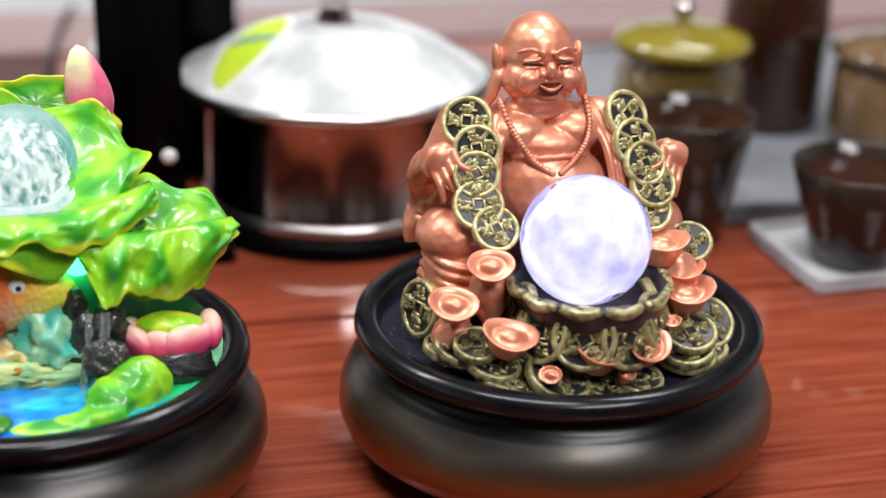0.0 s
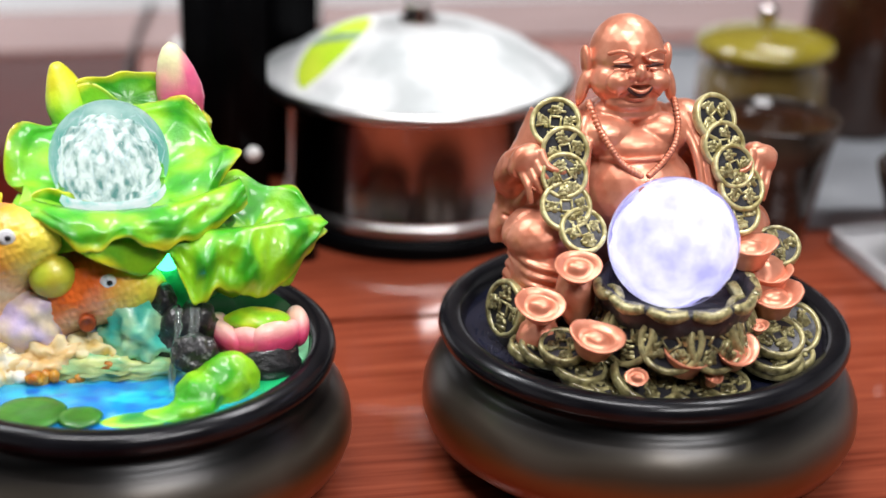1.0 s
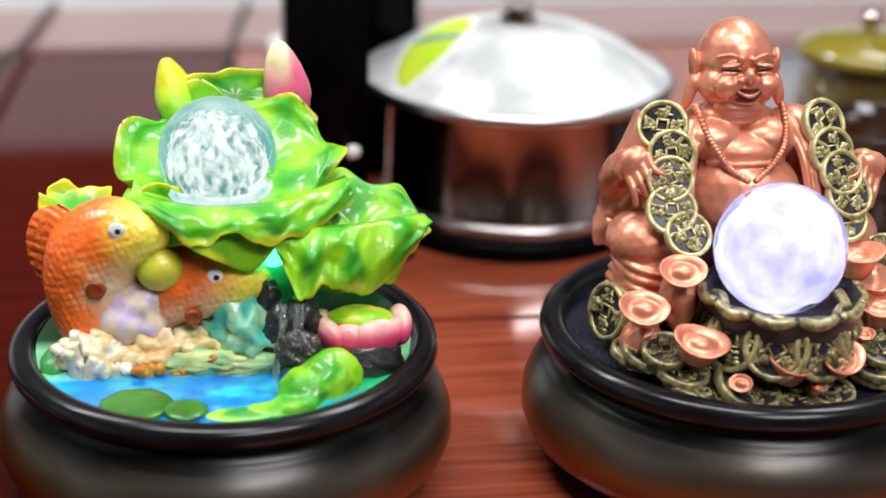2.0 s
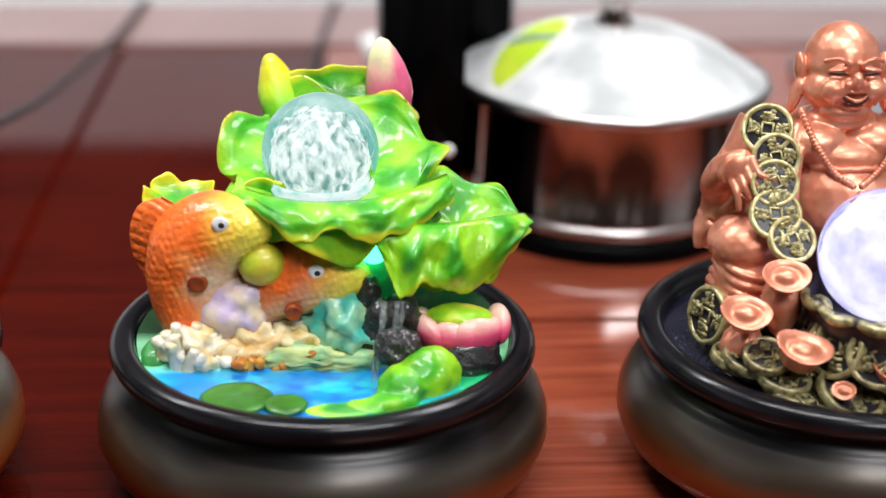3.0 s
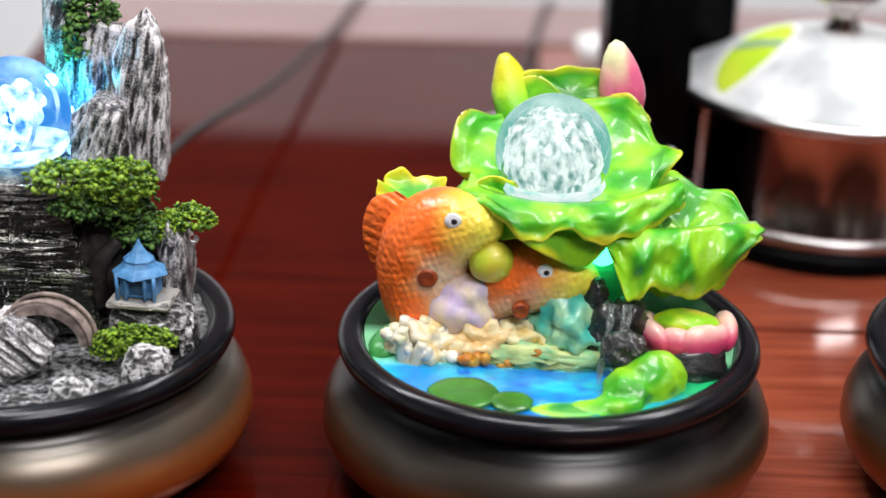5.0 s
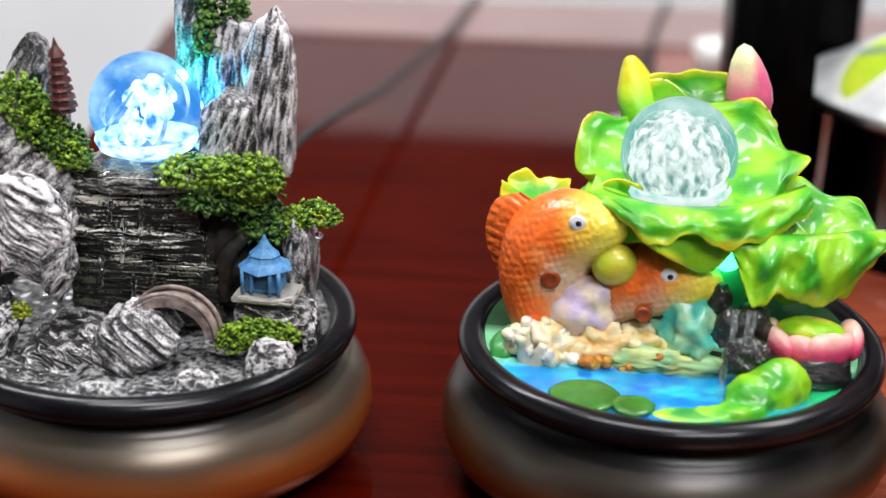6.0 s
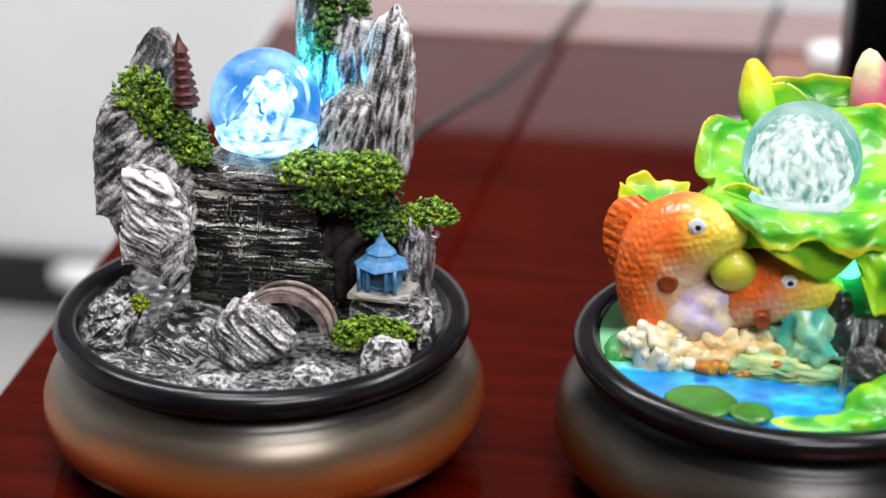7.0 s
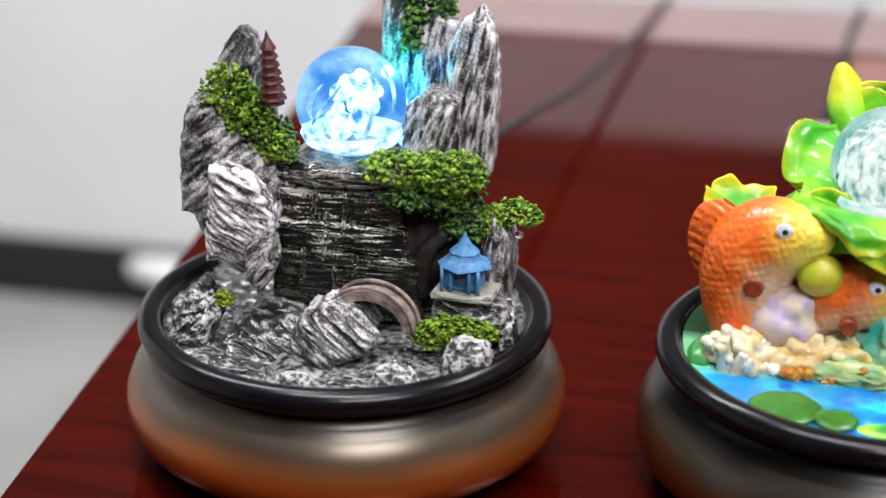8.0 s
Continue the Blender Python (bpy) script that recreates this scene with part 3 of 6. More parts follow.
M_FALL = ridge_rock("wet_waterfall_rock", (0.004, 0.005, 0.003), (0.58, 0.56, 0.50), 0.62, 1.15, 0, coat=0.9, rough=0.25)
M_FALL_DARK = ridge_rock("black_wet_rock", (0.003, 0.004, 0.002), (0.16, 0.17, 0.11), 0.75, 1.4, 0, coat=0.9, rough=0.25)


def slab_rock(name, outline, y, depth, material, turn=0.0, freq=260.0, amp=0.0010, bulge=0.004, lean=0.0, stretch=0.22, edge=0.0, seed=0.0, label="", parent=None, facet=0.0022):
    """A broken slab of rock seen from its broad side: corners (x, z) in millimetres, its face cut by slanting ridges."""
    na, nr, ns = 170, 40, 14
    P_ = [Vector((x / 1000, z / 1000)) for x, z in outline]
    c = sum(P_, Vector((0, 0))) / len(P_)
    seg = [(P_[(i + 1) % len(P_)] - P_[i]).length for i in range(len(P_))]
    tot = sum(seg)
    rim = []
    for k in range(na):
        d, i = tot * k / na, 0
        while d > seg[i]:
            d -= seg[i]
            i += 1
        p = P_[i].lerp(P_[(i + 1) % len(P_)], d / seg[i])
        rim.append(p + (p - c).normalized() * 0.0009 * noise.noise(Vector((p.x * 260, p.y * 260, seed))))
    ca, sa = math.cos(radians(turn)), math.sin(radians(turn))
    off = Vector((seed * 1.3, seed * 2.1, seed * 0.7))
    bm, rings, tint = bmesh.new(), [], []

    def crest(x, yy, z):
        u, v = x * ca + z * sa, -x * sa + z * ca
        q = Vector((u * freq * stretch, yy * freq * 0.5, v * freq)) + off
        h = 1 - 2.6 * abs(noise.noise(q)) + 0.6 * (1 - 2.4 * abs(noise.noise(q * 2.3)))
        return h * (0.75 + 0.6 * noise.noise(Vector((x * 45, yy * 45, z * 45)) + off))

    for i in range(nr + ns + 1):
        ring = []
        for k in range(na):
            if i <= nr:
                u = i / nr
                p = c.lerp(rim[k], u)
                yy = y - bulge * (1 - u ** 3) + lean * (p.y - c.y)
                n = Vector((0, -1, 0))
            else:
                w = (i - nr) / ns
                p = c.lerp(rim[k], 1 - 0.10 * w)
                yy = y + depth * w + lean * (p.y - c.y)
                o = (rim[k] - c).normalized()
                n = Vector((o.x, 0, o.y))
            h = crest(p.x, yy, p.y)
            big = noise.noise(Vector((p.x * 70, yy * 70, p.y * 70)) + off)
            v = Vector((p.x, yy, p.y)) + n * (amp * h + facet * big)
            ring.append(bm.verts.new(v))
            e = max(0.0, 1 - abs(i - nr) / 4) * edge
            tint.append(0.20 + 0.60 * h + 0.25 * big + e)
        rings.append(ring)
    for a, b in zip(rings, rings[1:]):
        for k in range(na):
            bm.faces.new((a[k], a[(k + 1) % na], b[(k + 1) % na], b[k]))
    bm.faces.new(rings[-1])
    it = iter(tint)

    def paint(co, no):
        t = next(it)
        return (t, t, t)
    return part(name, bm, material, parent, label, paint=paint)


M_ROCK = brushed_rock("brushed_grey_rock", (0.014, 0.014, 0.015), (0.66, 0.64, 0.64), 0.10, 0.70, (1, 1, 0.4), scale=210)
M_ROCK_DIAG = brushed_rock("streaked_grey_rock", (0.016, 0.016, 0.016), (0.60, 0.59, 0.59), 0.17, 0.86, (0.45, 1, 1.2), coat=0.5, rough=0.4, scale=210)
M_ROCK_PALE = brushed_rock("pale_rock", (0.08, 0.08, 0.08), (0.75, 0.74, 0.74), -0.1, 0.6, (1, 1, 1), coat=0.3, scale=230)
M_CLIFF = brushed_rock("wet_layered_rock", (0.009, 0.008, 0.006), (0.46, 0.44, 0.40), 0.20, 0.90, (0.3, 0.3, 1.6), coat=0.9, rough=0.25, scale=200)
M_GRAVEL = wet("wet_gravel", (0.012, 0.012, 0.013), (0.30, 0.30, 0.30), 330, coat=0.6)
M_MOSS = wet("moss_leaf", (0.012, 0.07, 0.004), (0.34, 0.52, 0.030), 420, rough=0.5, coat=0.15, bump=0.5, bscale=500, lo=0.38, hi=0.7)
M_MOSS_DARK = wet("dark_moss_leaf", (0.008, 0.034, 0.006), (0.10, 0.22, 0.03), 300, rough=0.55, coat=0.15, bump=0.5, bscale=500)
M_MOSS_YELLOW = wet("yellow_moss_leaf", (0.10, 0.16, 0.01), (0.45, 0.48, 0.03), 260, rough=0.5, coat=0.1, bump=0.5, bscale=500)
M_BLUE = mat("blue_paint", (0.05, 0.19, 0.42), 0.5, col2=(0.11, 0.30, 0.55), scale=260, bump=0.5, bscale=500)
M_BLUE_DARK = mat("dark_blue_paint", (0.02, 0.06, 0.12), 0.5, col2=(0.03, 0.09, 0.17), scale=200)
M_PAGODA = mat("dark_red_paint", (0.05, 0.012, 0.012), 0.45, col2=(0.15, 0.04, 0.035), scale=300, bump=0.3, bscale=500)
M_BRIDGE = mat("pinkish_stone", (0.13, 0.10, 0.09), 0.5, col2=(0.42, 0.33, 0.29), scale=200, bump=0.6, bscale=350)
M_TRUNK = mat("dark_trunk", (0.012, 0.010, 0.009), 0.6, col2=(0.04, 0.032, 0.028), scale=240, bump=0.9, bscale=300)


def crag(c, r, rot=(0, 0, 0), sub=5, amp=0.10, freq=90.0, aniso=(1, 1, 0.4), taper=0.35, block=0.62, seed=0.0, layers=0.0):
    """A craggy block: squarish, narrowing to its top, cut by ridges."""
    bm = bmesh.new()
    bmesh.ops.create_icosphere(bm, subdivisions=sub, radius=1)
    off = Vector((seed * 3.1, seed * 1.7, seed * 2.3))
    rm = min(r)
    for v in bm.verts:
        p = Vector([math.copysign(abs(a) ** block, a) for a in v.co])
        k = 1 - taper * (p.z + 1) / 2
        q = Vector((p.x * r[0] * k, p.y * r[1] * k, p.z * r[2]))
        s = Vector((q.x * aniso[0], q.y * aniso[1], q.z * aniso[2])) * freq + off
        rid = 1 - 2 * abs(noise.noise(s)) + 0.5 * (1 - 2 * abs(noise.noise(s * 2.1))) + 0.25 * noise.noise(s * 5)
        big = noise.noise(q * freq * 0.3 + off)
        d = v.co.normalized()
        q += Vector((d.x, d.y, d.z * 0.6)) * rm * (amp * (rid - 0.6) + 0.28 * big)
        if layers:
            q.x += math.copysign(layers, d.x) * abs(math.sin(q.z * 420 + 2 * big)) * abs(d.x)
            q.y += math.copysign(layers, d.y) * abs(math.sin(q.z * 420 + 3 * big)) * abs(d.y)
        v.co = q
    bm.transform(pose(*c, *rot))
    return bm


def shrub(clumps, n, leaf, seed, bm=None):
    """Many small rounded leaf tufts spread through a few clumps (centre, radii)."""
    rnd = random.Random(seed)
    bm = bm or bmesh.new()
    for c, r in clumps:
        for _ in range(int(n * 2.2)):
            a, z = rnd.uniform(0, 2 * math.pi), rnd.uniform(-0.55, 1)
            k = rnd.uniform(0.6, 1.08)
            w = math.sqrt(max(0, 1 - z * z))
            p = Vector((c[0] + r[0] * k * w * math.cos(a), c[1] + r[1] * k * w * math.sin(a), c[2] + r[2] * k * z))
            own = bmesh.new()
            bmesh.ops.create_icosphere(own, subdivisions=1, radius=1)
            s = leaf * rnd.uniform(0.5, 1.15)
            own.transform(pose(*p, rnd.uniform(-50, 50), rnd.uniform(-50, 50), rnd.uniform(0, 360)) @ Matrix.Diagonal((s, s * rnd.uniform(0.35, 0.8), s * rnd.uniform(0.25, 0.6), 1)))
            me = bpy.data.meshes.new("tmp")
            own.to_mesh(me)
            own.free()
            bm.from_mesh(me)
            bpy.data.meshes.remove(me)
    return bm


def ball(parent, c, r, tint, core, shell, name="glass_ball", swirl=True, seed=1, shell_s=0.8, core_s=9.0, collar=True):
    g = noshadow(part(name, blob((0, 0, 0), r, sub=5), glass("ball_glass", tint), parent, "glowing clear glass ball", m=pose(*c)))
    rnd = random.Random(seed)
    # cloudy lit body inside
    bm = bmesh.new()
    for i in range(12):
        a = rnd.uniform(0, 6.28)
        blob((r * 0.30 * math.cos(a), r * 0.16 * math.sin(a), r * rnd.uniform(-0.55, 0.36)), (r * rnd.uniform(0.10, 0.24), r * rnd.uniform(0.10, 0.2), r * rnd.uniform(0.14, 0.34)), (rnd.uniform(-30, 30), rnd.uniform(-30, 30), 0), 3, r * 0.10, 160, bm)
    part("lit_core", bm, glow_cloud("lit_core", shell, core, shell_s * 1.5, core_s, 170, lo=0.36, hi=0.56), g, "bright white lit shape inside")
    # the lit back of the ball
    bm = bmesh.new()
    bmesh.ops.create_icosphere(bm, subdivisions=4, radius=r * 0.93)
    bmesh.ops.bisect_plane(bm, geom=bm.verts[:] + bm.edges[:] + bm.faces[:], plane_co=(0, r * 0.22, 0), plane_no=(0, -1, 0.12), clear_outer=True)
    sm = glow_cloud("lit_back", shell, core, shell_s, shell_s * 1.6, 70, lo=0.42, hi=0.85)
    part("lit_back", bm, sm, g, "coloured light filling the back")
    if swirl:
        bm = bmesh.new()
        for i in range(4):
            a0, rr, zz = rnd.uniform(2.6, 6.6), r * rnd.uniform(0.72, 0.86), r * rnd.uniform(-0.3, 0.3)
            pts = [(rr * math.cos(a0 + 0.12 * k) * math.cos(0.15 * k), rr * math.sin(a0 + 0.12 * k) * math.cos(0.15 * k) * 0.98, zz + r * 0.12 * (k - 3)) for k in range(7)]
            tube(spline(pts, 4), [r * 0.012 + r * 0.03 * math.sin(math.pi * j / 24) for j in range(25)], 6, bm)
        part("lit_streak", bm, glow_cloud("lit_streak", shell, core, shell_s * 1.4, core_s * 0.55, 120), g)
    if collar:
        part("collar", lathe([(r * 0.60, -r * 0.78), (r * 0.86, -r * 0.70), (r * 0.93, -r * 0.56), (r * 0.88, -r * 0.44), (r * 0.80, -r * 0.46), (r * 0.60, -r * 0.70)], 48), glow_cloud("collar_glow", shell, core, shell_s * 1.5, core_s * 0.75, 130, (1, 1, 2), 0.3, 0.55), g, "lit ring round the foot of the ball")
    return g


# ---- rock landscape fountain ----
R = F_ROCK
ground = bmesh.new()
bmesh.ops.create_grid(ground, x_segments=110, y_segments=110, size=0.0835)
for v in ground.verts:
    if v.co.xy.length > 1e-6:
        v.co.xy *= max(abs(v.co.x), abs(v.co.y)) / v.co.xy.length
for v in ground.verts:
    v.co.z = 0.0622 + 0.0022 * noise.fractal(v.co * 130, 1, 2, 4) + 0.004 * max(0, noise.noise(v.co * 40)) + 0.06 * max(0, 0.02 + v.co.y) * 0.6
part("gravel_bed", ground, M_GRAVEL, R, "wet dark gravel bed")
part("pool_water", lathe([(0, 0.0630), (0.0832, 0.0630)], 96), WATER, R, "shallow clear water").visible_shadow = False
part("backing_rock", crag((0.004, 0.040, 0.105), (0.046, 0.014, 0.034), amp=0.25, freq=70, taper=0.25, seed=1), M_ROCK, R)
slab_rock("peak", [(-63, 140), (-63, 172), (-58, 186), (-52, 194), (-47, 189), (-42, 168), (-36, 140)], 0.012, 0.016, M_RIDGE_DARK, 60, 220, seed=2, parent=R)
slab_rock("side_crag", [(-66, 168), (-59, 168), (-49, 158), (-38, 147), (-30, 140), (-27, 120), (-28, 88), (-58, 88), (-68, 112), (-74, 113), (-74, 140), (-71, 158)], -0.010, 0.024, M_RIDGE, 40, 260, 0.0012, 0.006, seed=3, edge=0.15, parent=R, label="tall grey crag with slanting ridges")
slab_rock("front_crag", [(-53, 142), (-46, 143), (-36, 139), (-29, 130), (-25, 117), (-28, 105), (-35, 97), (-40, 93), (-50, 99), (-56, 98), (-55, 120)], -0.030, 0.014, M_RIDGE_WHITE, -28, 270, 0.0013, 0.005, seed=5, edge=0.30, stretch=0.16, parent=R, label="pale crag with diagonal dark clefts")
slab_rock("front_crag", [(-38, 113), (-30, 114), (-25, 110), (-24, 98), (-30, 86), (-37, 91)], -0.033, 0.012, M_RIDGE, 50, 300, seed=15, parent=R)
for i, (z0, z1, y0, x0, x1) in enumerate(((126, 139, -0.005, -31, 24), (112, 128, -0.0085, -30, 27), (98, 114, -0.0125, -29, 30), (70, 100, -0.0130, -31, 36))):
    slab_rock("ledge", [(x0, z1 - 1), (x0 + 16, z1), (x1 - 14, z1), (x1, z1 - 2), (x1 + 1, z0), (0, z0 - 1), (x0, z0)], y0, 0.026, M_FALL if i < 3 else M_FALL_DARK, 2 * math.sin(i * 2.0), 420, 0.0009, 0.002, -0.10, 0.07, 0.12, 20 + i, "wet layered waterfall ledge", R, 0.0014)
part("basin", crag((-0.001, 0.010, 0.1345), (0.028, 0.024, 0.0055), sub=4, amp=0.3, freq=110, taper=0.1, seed=33), M_CLIFF, R)
slab_rock("column", [(6, 212), (20, 214), (22, 170), (23, 128), (3, 128), (5, 170)], 0.052, 0.018, M_RIDGE_TALL, 80, 240, seed=7, parent=R)
slab_rock("column", [(24, 191), (33, 195), (42, 192), (42, 160), (42, 128), (22, 128), (22, 165)], 0.045, 0.018, M_RIDGE_TALL, 84, 240, edge=0.2, seed=8, parent=R)
slab_rock("column", [(53, 203), (60, 187), (61, 160), (60, 122), (45, 122), (40, 150), (39, 181), (46, 196)], 0.040, 0.018, M_RIDGE_EDGED, 78, 300, 0.0010, 0.004, seed=9, edge=0.45, stretch=0.13, parent=R, label="tall pointed slab with white edges")
slab_rock("column", [(22, 158), (32, 166), (46, 160), (48, 128), (20, 128)], 0.024, 0.018, M_RIDGE_TALL, 70, 260, seed=10, parent=R)
slab_rock("right_crag", [(64, 70), (75, 68), (77, 98), (75, 112), (69, 120), (64, 108)], -0.004, 0.022, M_RIDGE_TALL, 80, 260, seed=11, parent=R)
# Solid near-black lump stands for the shade inside the hollow.
part("cave_shade", crag((0.040, 0.010, 0.098), (0.020, 0.012, 0.030), amp=0.3, freq=100, taper=0.1, seed=12), M_TRUNK, R, "dark lump in place of the shaded hollow under the tree")
part("trunk", tube(spline([(0.036, -0.004, 0.080), (0.038, -0.008, 0.098), (0.046, -0.008, 0.110), (0.060, -0.002, 0.116), (0.074, 0.004, 0.116)]), [0.005 - 0.0001 * i for i in range(33)], 10), M_TRUNK, R)
part("shrub", shrub([((0.030, -0.006, 0.139), (0.021, 0.012, 0.0085)), ((0.050, -0.006, 0.139), (0.015, 0.012, 0.0105)), ((0.040, -0.002, 0.128), (0.020, 0.010, 0.007))], 170, 0.0023, 1), M_MOSS, R, "yellow-green miniature tree crown")
part("shrub", shrub([((0.048, 0.0, 0.124), (0.017, 0.012, 0.009)), ((0.056, -0.004, 0.114), (0.011, 0.009, 0.007)), ((0.034, -0.008, 0.127), (0.016, 0.010, 0.006))], 140, 0.0022, 2), M_MOSS_DARK, R, "dark green miniature foliage")
part("shrub", shrub([((0.0775, 0.003, 0.1190), (0.0115, 0.008, 0.0068)), ((0.067, 0.001, 0.1150), (0.0075, 0.007, 0.0060))], 130, 0.0020, 3), M_MOSS, R, "small green tree crown over the edge")
part("shrub", shrub([((-0.0520, -0.006, 0.169), (0.0125, 0.009, 0.0135)), ((-0.042, -0.007, 0.158), (0.0120, 0.008, 0.0110)), ((-0.0300, -0.008, 0.147), (0.0075, 0.006, 0.0100))], 130, 0.0021, 4), M_MOSS, R, "yellow-green moss tuft")
part("shrub", shrub([((-0.037, -0.006, 0.152), (0.014, 0.008, 0.011)), ((-0.0285, -0.004, 0.1455), (0.0080, 0.007, 0.0115)), ((-0.042, 0.0, 0.162), (0.007, 0.005, 0.008))], 120, 0.0021, 5), M_MOSS_DARK, R, "dark green moss tuft")
part("shrub", shrub([((-0.0265, -0.006, 0.143), (0.005, 0.005, 0.0065))], 60, 0.002, 6), M_MOSS, R)
part("shrub", shrub([((0.028, 0.052, 0.200), (0.012, 0.009, 0.0095)), ((0.0225, 0.046, 0.186), (0.007, 0.006, 0.014))], 120, 0.0023, 7), M_MOSS_DARK, R, "dark green moss on the rock top")
part("shrub", shrub([((0.060, -0.036, 0.0780), (0.0165, 0.0065, 0.0065)), ((0.047, -0.034, 0.073), (0.0085, 0.006, 0.007))], 170, 0.0019, 8), M_MOSS, R, "green miniature hedge")
part("shrub", shrub([((-0.048, -0.033, 0.081), (0.0045, 0.003, 0.0045))], 36, 0.0017, 9), M_MOSS_YELLOW, R, "yellow moss sprig")
# pagoda
pag = part("pagoda", lathe([(0, 0.156)] + [q for i in range(7) for q in ((0.0043 - 0.00030 * i, 0.157 + 0.0047 * i), (0.0041 - 0.00028 * i, 0.1592 + 0.0047 * i), (0.0054 - 0.00036 * i, 0.1600 + 0.0047 * i), (0.0050 - 0.00036 * i, 0.1614 + 0.0047 * i))] + [(0.0012, 0.1935), (0, 0.199)], 8, m=pose(-0.0335, -0.002, 0, 0, -3, 0) @ pose(0.0095, 0, 0.0)), M_PAGODA, R, "dark red seven-tier pagoda", smooth=False)
pag.location = (0.0085, -0.004, 0.0400)
pag.scale = (1.2, 1.2, 0.8)
# pavilion
pv = part("pavilion", box(0.0275, 0.021, 0.0028, pose(0.001, 0, 0.0890), bevel=0.0006), M_CLIFF, R, "small blue pavilion on a stone plinth", smooth=False, m=pose(0.0585, -0.017, 0, 0, 0, -6))
part("plinth", crag((0.004, 0.002, 0.078), (0.017, 0.013, 0.0100), amp=0.2, freq=140, taper=0.1, seed=31, sub=4), M_ROCK_DIAG, pv)
part("wall", box(0.0155, 0.012, 0.0115, pose(0, 0.001, 0.0968), bevel=0.0005), M_BLUE, pv, smooth=False)
part("window", box(0.0062, 0.0008, 0.0062, pose(-0.0001, -0.0054, 0.0965)), M_BLUE_DARK, pv, smooth=False)
for x in (-0.0082, -0.0042, 0.0042, 0.0082):
    part("post", tube([(x, -0.0072, 0.0912), (x, -0.0072, 0.1022)], 0.0009, 8), M_BLUE, pv)
roof = bmesh.new()
prev = None
for h, w in ((0.1012, 0.0126), (0.1020, 0.0118), (0.1050, 0.0082), (0.1072, 0.0066), (0.1078, 0.0072), (0.1110, 0.0036), (0.1145, 0.0014), (0.1172, 0.0004)):
    rg = [roof.verts.new((w * 1.0 * math.cos(a), w * 0.86 * math.sin(a), h + (0.0013 if k % 2 == 0 and h < 0.103 else 0))) for k, a in enumerate([math.pi / 8 + math.pi / 4 * i + math.pi / 8 for i in range(8)])]
    if prev:
        for i in range(8):
            roof.faces.new((prev[i], prev[(i + 1) % 8], rg[(i + 1) % 8], rg[i]))
    else:
        roof.faces.new(rg[::-1])
    prev = rg
part("roof", roof, M_BLUE, pv, smooth=False)
# bridge
br = bmesh.new()
n = 22
rows = []
for i in range(n + 1):
    a = math.pi * (0.03 + 0.94 * i / n)
    o = Vector((-0.0192 * math.cos(a), 0, 0.0175 * math.sin(a)))
    q = Vector((-0.0160 * math.cos(a), 0, 0.0136 * math.sin(a)))
    rows.append([br.verts.new(o + Vector((0, y, 0))) for y in (-0.005, 0.005)] + [br.verts.new(q + Vector((0, y, 0))) for y in (0.005, -0.005)])
for a, b in zip(rows, rows[1:]):
    for k in range(4):
        br.faces.new((a[k], a[(k + 1) % 4], b[(k + 1) % 4], b[k]))
br.faces.new(rows[0]), br.faces.new(rows[-1][::-1])
bridge = part("bridge", br, M_BRIDGE, R, "pinkish stone arched bridge", m=pose(0.0205, -0.033, 0.0755, 0, 4, -6), smooth=False)
for s in (-1, 1):
    part("parapet", tube([(-0.0205 * math.cos(math.pi * (0.03 + 0.94 * i / 20)), 0.0042 * s, 0.0192 * math.sin(math.pi * (0.03 + 0.94 * i / 20)) + 0.0003) for i in range(21)], 0.0010, 8), M_BRIDGE, bridge)
# front stones
slab_rock("stone", [(-12, 74), (-6, 83), (6, 88), (18, 85), (25, 78), (20, 68), (4, 62), (-10, 64)], -0.048, 0.018, M_STREAK, -36, 240, 0.0017, 0.004, 0.45, 0.15, 0.0, 41, "grey stone with diagonal pale ridges", R)
slab_rock("stone", [(-70, 66), (-68, 78), (-61, 86), (-54, 83), (-50, 74), (-52, 62), (-66, 61)], -0.040, 0.018, M_STREAK_DARK, 30, 240, 0.0013, 0.006, 0.4, seed=43, parent=R)
slab_rock("stone", [(-46, 66), (-34, 74), (-18, 74), (-6, 67), (-8, 60), (-44, 60)], -0.044, 0.030, M_STREAK_DARK, -26, 230, 0.0017, 0.003, 1.4, 0.10, -0.1, 42, "low sloping rock streaked with pale lines", R)
for c, r_, rot, m_, sd, am in (((0.067, -0.047, 0.0705), (0.0125, 0.008, 0.0100), (0, 8, 10), M_ROCK_PALE, 44, 0.3), ((-0.0055, -0.0685, 0.0635), (0.0095, 0.0045, 0.0030), (0, 0, 5), M_ROCK_PALE, 45, 0.25),
                               ((0.0375, -0.0600, 0.0650), (0.0115, 0.0060, 0.0055), (0, 0, -6), M_ROCK_PALE, 46, 0.3), ((-0.030, -0.064, 0.0615), (0.022, 0.010, 0.0045), (0, 4, -12), M_ROCK_DIAG, 47, 0.4),
                               ((0.0775, -0.012, 0.0700), (0.0055, 0.016, 0.0120), (0, 0, 8), M_ROCK, 48, 0.3), ((-0.052, -0.056, 0.0610), (0.014, 0.010, 0.0050), (0, 0, 20), M_ROCK_DIAG, 49, 0.4),
                               ((0.016, -0.066, 0.0605), (0.012, 0.007, 0.0040), (0, 0, -10), M_ROCK_DIAG, 50, 0.35), ((-0.073, -0.018, 0.0640), (0.007, 0.012, 0.0080), (0, 0, 20), M_ROCK_DIAG, 52, 0.3)):
    part("stone", crag(c, r_, rot, sub=4 if r_[0] < 0.015 else 5, amp=am, freq=210, aniso=(0.5, 1.2, 1.3), taper=0.35, block=0.7, seed=sd), m_, R)
